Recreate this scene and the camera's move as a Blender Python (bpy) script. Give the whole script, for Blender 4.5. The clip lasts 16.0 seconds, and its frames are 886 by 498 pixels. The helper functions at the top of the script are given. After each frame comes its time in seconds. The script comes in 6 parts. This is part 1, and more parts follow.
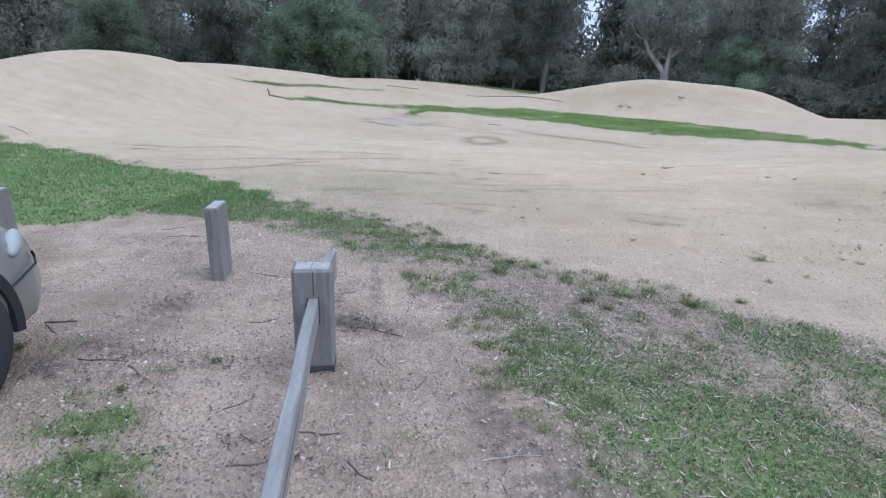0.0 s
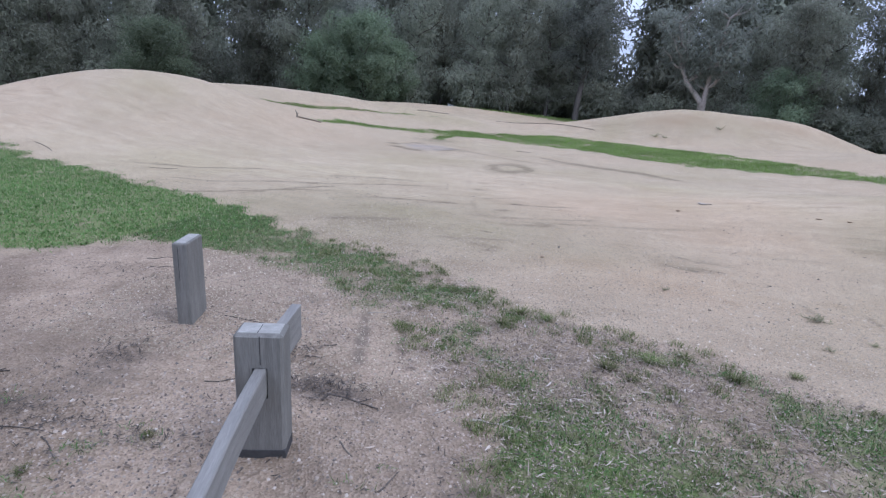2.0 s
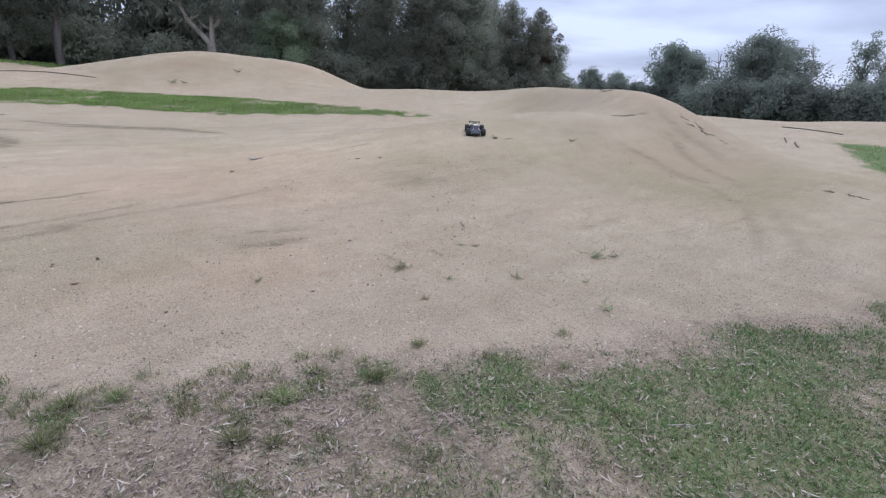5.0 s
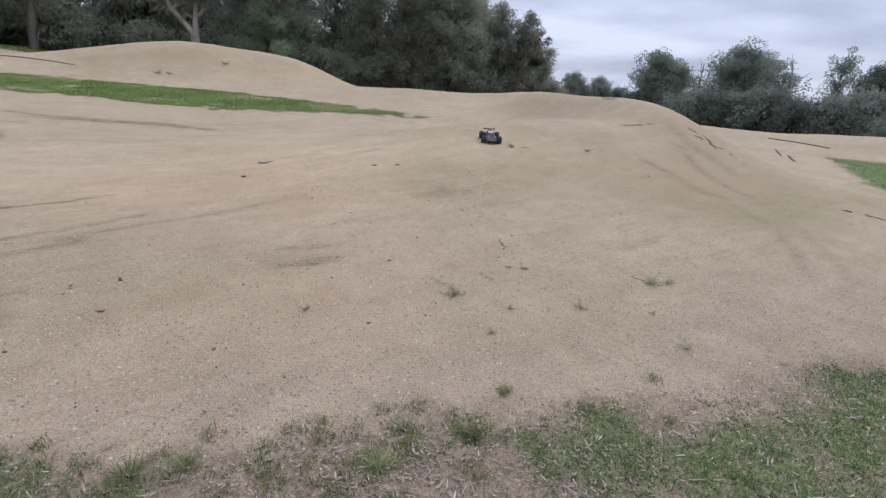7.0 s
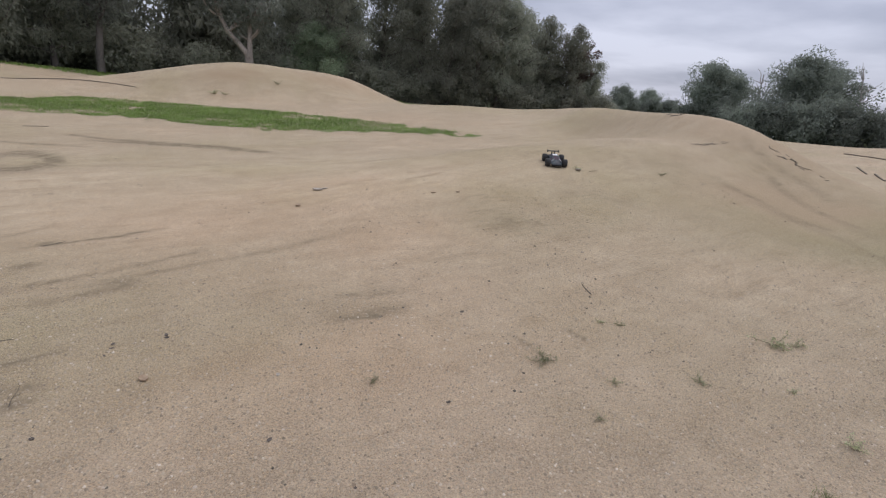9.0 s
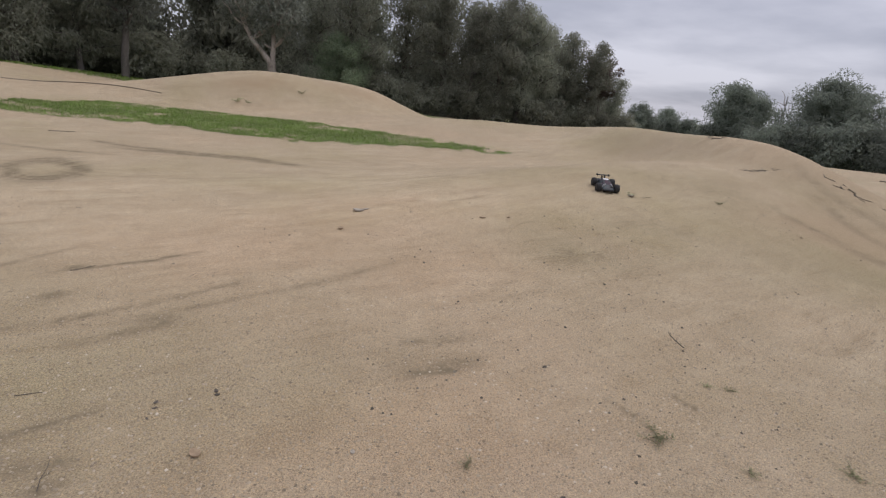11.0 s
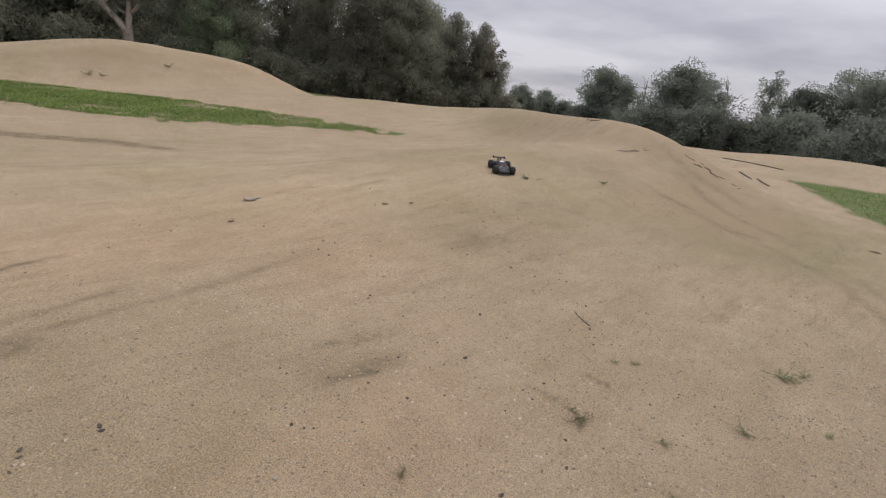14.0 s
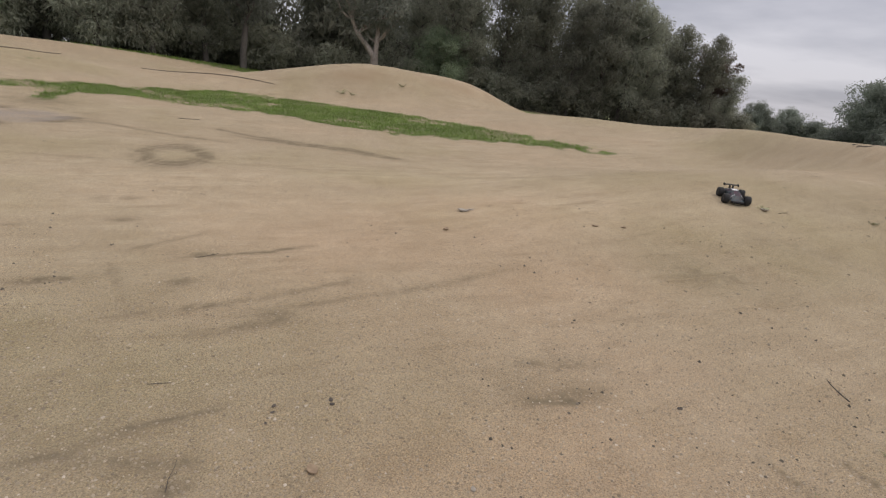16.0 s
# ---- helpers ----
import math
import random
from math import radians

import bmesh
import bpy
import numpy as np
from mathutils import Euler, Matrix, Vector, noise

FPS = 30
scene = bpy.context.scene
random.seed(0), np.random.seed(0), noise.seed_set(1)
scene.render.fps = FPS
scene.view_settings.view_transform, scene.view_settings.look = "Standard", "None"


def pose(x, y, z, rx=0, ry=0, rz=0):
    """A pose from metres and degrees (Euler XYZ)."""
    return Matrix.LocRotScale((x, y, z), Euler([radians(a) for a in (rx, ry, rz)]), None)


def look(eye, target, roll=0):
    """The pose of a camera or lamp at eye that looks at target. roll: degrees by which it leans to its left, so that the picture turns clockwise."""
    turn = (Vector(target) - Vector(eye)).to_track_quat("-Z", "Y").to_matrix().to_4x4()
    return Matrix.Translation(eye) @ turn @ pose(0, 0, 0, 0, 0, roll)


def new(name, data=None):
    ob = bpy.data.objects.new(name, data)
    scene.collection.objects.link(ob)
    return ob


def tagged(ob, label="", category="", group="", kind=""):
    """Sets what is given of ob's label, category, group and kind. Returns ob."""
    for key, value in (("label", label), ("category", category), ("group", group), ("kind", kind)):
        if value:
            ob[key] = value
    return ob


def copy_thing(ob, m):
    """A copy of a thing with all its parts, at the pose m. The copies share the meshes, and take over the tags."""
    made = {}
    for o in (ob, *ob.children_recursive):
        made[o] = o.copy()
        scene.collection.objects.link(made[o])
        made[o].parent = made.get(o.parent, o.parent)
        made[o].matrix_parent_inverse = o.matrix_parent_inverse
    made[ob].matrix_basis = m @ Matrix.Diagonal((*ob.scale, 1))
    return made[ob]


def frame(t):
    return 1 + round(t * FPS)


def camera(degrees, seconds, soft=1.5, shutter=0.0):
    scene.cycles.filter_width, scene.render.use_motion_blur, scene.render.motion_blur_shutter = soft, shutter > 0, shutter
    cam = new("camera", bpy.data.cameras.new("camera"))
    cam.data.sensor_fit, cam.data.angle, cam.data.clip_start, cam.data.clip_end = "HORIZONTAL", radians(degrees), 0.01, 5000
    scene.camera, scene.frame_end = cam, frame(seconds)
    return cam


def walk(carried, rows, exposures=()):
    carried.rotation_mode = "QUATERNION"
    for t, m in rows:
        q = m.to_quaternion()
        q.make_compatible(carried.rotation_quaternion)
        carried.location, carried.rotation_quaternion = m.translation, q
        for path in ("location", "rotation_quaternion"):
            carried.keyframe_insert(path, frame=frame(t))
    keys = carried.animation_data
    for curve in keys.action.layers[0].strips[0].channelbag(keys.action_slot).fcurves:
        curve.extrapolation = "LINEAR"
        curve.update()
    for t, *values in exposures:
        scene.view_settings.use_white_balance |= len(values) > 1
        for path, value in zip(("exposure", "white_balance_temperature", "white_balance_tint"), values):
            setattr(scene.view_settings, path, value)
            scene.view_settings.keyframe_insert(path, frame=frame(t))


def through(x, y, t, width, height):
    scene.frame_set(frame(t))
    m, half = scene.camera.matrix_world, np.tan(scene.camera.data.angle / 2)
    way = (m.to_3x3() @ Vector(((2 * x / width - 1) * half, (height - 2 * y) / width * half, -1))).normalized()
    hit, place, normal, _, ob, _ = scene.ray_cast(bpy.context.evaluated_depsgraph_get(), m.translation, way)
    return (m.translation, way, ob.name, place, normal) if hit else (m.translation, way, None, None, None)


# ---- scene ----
cam = camera(82.4, 16.0, soft=1.25)
PATH = [
    (0, (0.582, -0.279, 1.457), (0.281, 1.599, 0.838), 2.5),
    (0.5, (0.781, -0.167, 1.451), (0.362, 1.703, 0.88), 3.0),
    (1, (0.868, -0.081, 1.479), (0.609, 1.809, 0.879), 3.6),
    (1.5, (0.726, 0.074, 1.471), (0.462, 1.969, 0.889), 5.4),
    (2, (0.676, 0.274, 1.478), (0.257, 2.154, 0.94), 3.7),
    (2.5, (0.659, 0.536, 1.503), (0.321, 2.433, 0.97), 2.5),
    (3, (0.637, 0.733, 1.51), (0.321, 2.617, 0.916), 3.0),
    (3.5, (0.521, 0.896, 1.519), (0.554, 2.801, 0.912), 4.4),
    (4, (0.527, 1.008, 1.524), (0.903, 2.862, 0.873), 4.8),
    (4.5, (0.704, 1.119, 1.568), (1.579, 2.791, 0.906), 1.6),
    (4.7, (0.718, 1.181, 1.563), (1.767, 2.749, 0.899), 1.7),
    (6.8, (0.414, 1.833, 1.629), (1.683, 3.247, 1.004), 4.1),
    (7, (0.405, 1.936, 1.632), (1.608, 3.396, 0.981), 4.7),
    (7.5, (0.285, 2.189, 1.66), (1.48, 3.66, 1.02), 5.6),
    (8, (0.324, 2.393, 1.65), (1.467, 3.909, 1.021), 5.1),
    (8.5, (0.518, 2.536, 1.677), (1.584, 4.111, 1.059), 3.1),
    (9, (0.537, 2.626, 1.695), (1.615, 4.195, 1.083), 3.8),
    (9.5, (0.43, 2.827, 1.707), (1.552, 4.387, 1.15), 5.6),
    (9.7, (0.385, 2.916, 1.723), (1.502, 4.472, 1.147), 6.3),
    (11.8, (0.392, 3.54, 1.725), (1.421, 5.157, 1.154), 4.6),
    (12, (0.38, 3.57, 1.742), (1.521, 5.106, 1.158), 5.2),
    (12.5, (0.425, 3.523, 1.752), (1.759, 4.899, 1.18), 3.2),
    (13, (0.412, 3.532, 1.755), (1.838, 4.799, 1.155), 4.1),
    (13.5, (0.375, 3.542, 1.758), (1.829, 4.776, 1.157), 5.3),
    (14, (0.366, 3.581, 1.749), (1.741, 4.9, 1.144), 6.6),
    (14.5, (0.332, 3.613, 1.745), (1.441, 5.158, 1.127), 6.7),
    (15, (0.31, 3.665, 1.728), (1.159, 5.362, 1.095), 6.9),
    (15.5, (0.292, 3.658, 1.733), (1.039, 5.405, 1.11), 5.8),
    (16, (0.278, 3.713, 1.74), (1.038, 5.454, 1.114), 6.3),
]
EXPOSURE = [(0.0, 0.46, 5150, 11), (1.0, 0.28, 5200, 13), (2.5, 0.26, 5300, 16), (4.5, 0.15, 5500, 14), (7.0, 0.03, 5940, 13), (9.5, -0.18, 6400, 14), (12.5, -0.24, 6820, 14), (16.0, -0.25, 6990, 13)]
walk(cam, [(t, look(eye, target, roll)) for t, eye, target, roll in PATH], EXPOSURE)

# ---- sky and sun ----
world = bpy.data.worlds.new("overcast_sky")
scene.world = world
world.use_nodes = True
wn, wl = world.node_tree.nodes, world.node_tree.links
wn.clear()
SUN_UP, SUN_TURN = 52.0, 95.0


def sky_world():
    out = wn.new("ShaderNodeOutputWorld")
    bg = wn.new("ShaderNodeBackground")
    bg.inputs["Strength"].default_value = 0.92
    sky = wn.new("ShaderNodeTexSky")
    sky.sky_type, sky.sun_disc = "NISHITA", False
    sky.sun_elevation, sky.sun_rotation = radians(SUN_UP), radians(SUN_TURN)
    dim = wn.new("ShaderNodeVectorMath")
    dim.operation = "SCALE"
    dim.inputs["Scale"].default_value = 0.1
    wl.new(sky.outputs["Color"], dim.inputs[0])
    tc = wn.new("ShaderNodeTexCoord")
    sep = wn.new("ShaderNodeSeparateXYZ")
    wl.new(tc.outputs["Generated"], sep.inputs[0])
    up = wn.new("ShaderNodeMath")
    up.operation = "MAXIMUM"
    up.inputs[1].default_value = 0.0
    wl.new(sep.outputs["Z"], up.inputs[0])
    lift = wn.new("ShaderNodeMath")
    lift.operation = "ADD"
    lift.inputs[1].default_value = 0.13
    wl.new(up.outputs[0], lift.inputs[0])
    flat = wn.new("ShaderNodeCombineXYZ")
    for axis in "XY":
        d = wn.new("ShaderNodeMath")
        d.operation = "DIVIDE"
        wl.new(sep.outputs[axis], d.inputs[0])
        wl.new(lift.outputs[0], d.inputs[1])
        wl.new(d.outputs[0], flat.inputs[axis])
    cloud = wn.new("ShaderNodeTexNoise")
    cloud.inputs["Scale"].default_value = 0.55
    cloud.inputs["Detail"].default_value = 7.0
    cloud.inputs["Roughness"].default_value = 0.5
    wl.new(flat.outputs[0], cloud.inputs["Vector"])
    ramp = wn.new("ShaderNodeValToRGB")
    ramp.color_ramp.elements[0].position, ramp.color_ramp.elements[1].position = 0.38, 0.61
    ramp.color_ramp.elements[0].color = (0.53, 0.565, 0.68, 1)
    ramp.color_ramp.elements[1].color = (0.87, 0.905, 1.03, 1)
    wl.new(cloud.outputs["Fac"], ramp.inputs["Fac"])
    # an overcast sky is brighter overhead than at the horizon
    bright = wn.new("ShaderNodeMath")
    bright.operation = "MULTIPLY_ADD"
    bright.inputs[1].default_value, bright.inputs[2].default_value = 1.0, 0.9
    wl.new(up.outputs[0], bright.inputs[0])
    scaled = wn.new("ShaderNodeVectorMath")
    scaled.operation = "SCALE"
    wl.new(ramp.outputs["Color"], scaled.inputs[0])
    wl.new(bright.outputs[0], scaled.inputs["Scale"])
    mix = wn.new("ShaderNodeMix")
    mix.data_type = "RGBA"
    mix.inputs["Factor"].default_value = 0.9
    wl.new(dim.outputs[0], mix.inputs["A"])
    wl.new(scaled.outputs[0], mix.inputs["B"])
    wl.new(mix.outputs["Result"], bg.inputs["Color"])
    wl.new(bg.outputs[0], out.inputs["Surface"])


sky_world()
sun_data = bpy.data.lights.new("sun", "SUN")
sun_data.energy, sun_data.angle, sun_data.color = 1.2, radians(35), (1.0, 0.95, 0.88)
sun = new("sun", sun_data)
az = radians(SUN_TURN)
sun.matrix_world = look((0, 0, 30), (-30 * math.sin(az) / math.tan(radians(SUN_UP)), -30 * math.cos(az) / math.tan(radians(SUN_UP)), 0))

# ---- small helpers ----
rng = np.random.default_rng(7)


def lattice(i, j, seed):
    h = (i.astype(np.int64) * 374761393 + j.astype(np.int64) * 668265263 + seed * 974634777) & 0xFFFFFFFF
    h = ((h ^ (h >> 13)) * 1274126177) & 0xFFFFFFFF
    return ((h ^ (h >> 16)) & 0xFFFFFF) / 0xFFFFFF


def vnoise(x, y, size, seed=0):
    """Smooth value noise from 0 to 1 with cells of that size in metres."""
    u, v = np.asarray(x, float) / size, np.asarray(y, float) / size
    i, j = np.floor(u), np.floor(v)
    a, b = u - i, v - j
    a, b = a * a * (3 - 2 * a), b * b * (3 - 2 * b)
    n00, n10 = lattice(i, j, seed), lattice(i + 1, j, seed)
    n01, n11 = lattice(i, j + 1, seed), lattice(i + 1, j + 1, seed)
    return (n00 * (1 - a) + n10 * a) * (1 - b) + (n01 * (1 - a) + n11 * a) * b


def smooth(a, b, x):
    t = np.clip((x - a) / (b - a), 0, 1)
    return t * t * (3 - 2 * t)


def inside(x, y, poly, reach=0.0):
    """Signed distance to the polygon's outline, positive inside, in metres."""
    x, y = np.asarray(x, float), np.asarray(y, float)
    best = np.full(x.shape, 1e9)
    odd = np.zeros(x.shape, bool)
    n = len(poly)
    for k in range(n):
        (x0, y0), (x1, y1) = poly[k], poly[(k + 1) % n]
        dx, dy = x1 - x0, y1 - y0
        t = np.clip(((x - x0) * dx + (y - y0) * dy) / (dx * dx + dy * dy + 1e-12), 0, 1)
        best = np.minimum(best, np.hypot(x - x0 - t * dx, y - y0 - t * dy))
        if dy:
            odd ^= ((y0 > y) != (y1 > y)) & (x < dx * (y - y0) / dy + x0)
    return np.where(odd, best, -best) + reach


def mesh_np(name, verts, faces, smooth_shade=False):
    """A mesh from arrays; all faces have the same number of corners."""
    verts, faces = np.asarray(verts, np.float32), np.asarray(faces, np.int32)
    me = bpy.data.meshes.new(name)
    me.vertices.add(len(verts))
    me.vertices.foreach_set("co", verts.ravel())
    k = faces.shape[1]
    me.loops.add(faces.size)
    me.loops.foreach_set("vertex_index", faces.ravel())
    me.polygons.add(len(faces))
    me.polygons.foreach_set("loop_start", np.arange(0, faces.size, k, dtype=np.int32))
    me.polygons.foreach_set("loop_total", np.full(len(faces), k, np.int32))
    if smooth_shade:
        me.polygons.foreach_set("use_smooth", np.ones(len(faces), bool))
    me.update(calc_edges=True)
    me.validate()
    return me


def thing(name, label, category, group="", kind="", at=None):
    ob = new(name)
    if at is not None:
        ob.matrix_world = at
    return tagged(ob, label, category, group, kind)


def part(name, bm, material, parent, label="", shade=False):
    """Links a bmesh (or a finished mesh) as one mesh object under a thing or a part."""
    if isinstance(bm, bpy.types.Mesh):
        me = bm
    else:
        bmesh.ops.recalc_face_normals(bm, faces=bm.faces)
        me = bpy.data.meshes.new(name)
        bm.to_mesh(me)
        bm.free()
        if shade:
            for p in me.polygons:
                p.use_smooth = True
    me.materials.append(material)
    ob = new(name, me)
    ob.parent = parent
    return tagged(ob, label)


def box(bm, x0, x1, y0, y1, z0, z1, bevel=0.0):
    m = Matrix.Translation(((x0 + x1) / 2, (y0 + y1) / 2, (z0 + z1) / 2)) @ Matrix.Diagonal((x1 - x0, y1 - y0, z1 - z0, 1))
    made = bmesh.ops.create_cube(bm, size=1, matrix=m)["verts"]
    if bevel:
        edges = {e for v in made for e in v.link_edges}
        bmesh.ops.bevel(bm, geom=list(edges), offset=bevel, segments=2, affect="EDGES", profile=0.6)
    return bm


def tube_arrays(points, radii, sides=6):
    """Vertices and quads of a tapered tube along points."""
    pts = [Vector(p) for p in points]
    vs, fs = [], []
    for k, p in enumerate(pts):
        d = (pts[min(k + 1, len(pts) - 1)] - pts[max(k - 1, 0)]).normalized()
        side = d.cross(Vector((0.31, 0.17, 0.93)) if abs(d.z) < 0.9 else Vector((1, 0.2, 0))).normalized()
        other = d.cross(side)
        for s in range(sides):
            a = 2 * math.pi * s / sides
            vs.append(p + (side * math.cos(a) + other * math.sin(a)) * radii[k])
    for k in range(len(pts) - 1):
        for s in range(sides):
            a, b = k * sides + s, k * sides + (s + 1) % sides
            fs.append((a, b, b + sides, a + sides))
    return [tuple(v) for v in vs], fs


def tubes_mesh(name, tubes, sides=6):
    vs, fs = [], []
    for points, radii in tubes:
        v, f = tube_arrays(points, radii, sides)
        fs += [tuple(i + len(vs) for i in q) for q in f]
        vs += v
    return mesh_np(name, vs, fs, True)


# ---- materials ----
def node_mat(name):
    m = bpy.data.materials.new(name)
    m.use_nodes = True
    return m, m.node_tree.nodes, m.node_tree.links, m.node_tree.nodes["Principled BSDF"]


def set_ramp(ramp, stops):
    els = ramp.color_ramp.elements
    while len(els) < len(stops):
        els.new(0.5)
    for e, (p, c) in zip(els, stops):
        e.position, e.color = p, (*c, 1)


def noise_node(n, l, scale, detail=4.0, rough=0.55, vector=None):
    t = n.new("ShaderNodeTexNoise")
    t.inputs["Scale"].default_value, t.inputs["Detail"].default_value, t.inputs["Roughness"].default_value = scale, detail, rough
    if vector is not None:
        l.new(vector, t.inputs["Vector"])
    return t


def mix_node(n, l, fac, a, b, mode="MIX"):
    m = n.new("ShaderNodeMix")
    m.data_type, m.blend_type = "RGBA", mode
    for sock, value in (("Factor", fac), ("A", a), ("B", b)):
        if isinstance(value, (int, float)):
            m.inputs[sock].default_value = value
        elif isinstance(value, tuple):
            m.inputs[sock].default_value = (*value, 1)
        else:
            l.new(value, m.inputs[sock])
    return m.outputs["Result"]


def math_node(n, l, op, a, b=0.0, c=0.0, clamp=False):
    m = n.new("ShaderNodeMath")
    m.operation, m.use_clamp = op, clamp
    for k, value in enumerate((a, b, c)):
        if isinstance(value, (int, float)):
            m.inputs[k].default_value = value
        else:
            l.new(value, m.inputs[k])
    return m.outputs[0]


def add_bump(n, l, bsdf, height, strength=0.3, distance=0.01):
    b = n.new("ShaderNodeBump")
    b.inputs["Strength"].default_value, b.inputs["Distance"].default_value = strength, distance
    l.new(height, b.inputs["Height"])
    l.new(b.outputs[0], bsdf.inputs["Normal"])


def simple(name, stops, scale=8.0, rough=0.7, metal=0.0, bump=0.2, fine=60.0, stretch=None, objectwise=False):
    """A mottled surface: two noises in object space, the coarse one coloured by stops."""
    m, n, l, b = node_mat(name)
    tc = n.new("ShaderNodeTexCoord")
    vec = tc.outputs["Object"]
    if stretch:
        mp = n.new("ShaderNodeMapping")
        mp.inputs["Scale"].default_value = stretch
        l.new(vec, mp.inputs["Vector"])
        vec = mp.outputs[0]
    coarse, grain = noise_node(n, l, scale, 5, 0.6, vec), noise_node(n, l, fine, 3, 0.6, vec)
    blend = math_node(n, l, "MULTIPLY_ADD", grain.outputs["Fac"], 0.4, math_node(n, l, "MULTIPLY", coarse.outputs["Fac"], 0.6))
    ramp = n.new("ShaderNodeValToRGB")
    set_ramp(ramp, stops)
    l.new(blend, ramp.inputs["Fac"])
    col = ramp.outputs["Color"]
    if objectwise:
        info = n.new("ShaderNodeObjectInfo")
        hs = n.new("ShaderNodeHueSaturation")
        l.new(math_node(n, l, "MULTIPLY_ADD", info.outputs["Random"], 0.5, 0.75), hs.inputs["Value"])
        l.new(col, hs.inputs["Color"])
        col = hs.outputs["Color"]
    l.new(col, b.inputs["Base Color"])
    b.inputs["Roughness"].default_value, b.inputs["Metallic"].default_value = rough, metal
    if bump:
        add_bump(n, l, b, blend, bump, 0.01)
    return m


def leafy(name, stops, rough=0.6, sky=0.0, through=0.25):
    """Leaves or blades: each piece takes its own shade, each plant its own cast."""
    m, n, l, b = node_mat(name)
    geo, info = n.new("ShaderNodeNewGeometry"), n.new("ShaderNodeObjectInfo")
    ramp = n.new("ShaderNodeValToRGB")
    set_ramp(ramp, stops)
    l.new(geo.outputs["Random Per Island"], ramp.inputs["Fac"])
    hs = n.new("ShaderNodeHueSaturation")
    l.new(math_node(n, l, "MULTIPLY_ADD", info.outputs["Random"], 0.7, 0.7), hs.inputs["Value"])
    l.new(math_node(n, l, "MULTIPLY_ADD", info.outputs["Random"], 0.03, 0.485), hs.inputs["Hue"])
    big = noise_node(n, l, 0.6, 3, 0.6, geo.outputs["Position"])
    tone = math_node(n, l, "MULTIPLY_ADD", big.outputs["Fac"], 0.9, 0.55)
    l.new(mix_node(n, l, 1.0, ramp.outputs["Color"], tone, "MULTIPLY"), hs.inputs["Color"])
    l.new(hs.outputs["Color"], b.inputs["Base Color"])
    b.inputs["Roughness"].default_value = rough
    if sky:
        # thin pieces packed in a mass take their light from above
        lean = n.new("ShaderNodeVectorMath")
        lean.operation = "MULTIPLY_ADD"
        lean.inputs[1].default_value, lean.inputs[2].default_value = (1 - sky,) * 3, (0, 0, sky)
        l.new(geo.outputs["Normal"], lean.inputs[0])
        unit = n.new("ShaderNodeVectorMath")
        unit.operation = "NORMALIZE"
        l.new(lean.outputs[0], unit.inputs[0])
        l.new(unit.outputs[0], b.inputs["Normal"])
        b.inputs["Specular IOR Level"].default_value = 0.15
    if through:
        tr = n.new("ShaderNodeBsdfTranslucent")
        l.new(hs.outputs["Color"], tr.inputs["Color"])
        ms = n.new("ShaderNodeMixShader")
        ms.inputs[0].default_value = through
        l.new(b.outputs[0], ms.inputs[1])
        l.new(tr.outputs[0], ms.inputs[2])
        l.new(ms.outputs[0], n["Material Output"].inputs["Surface"])
    return m


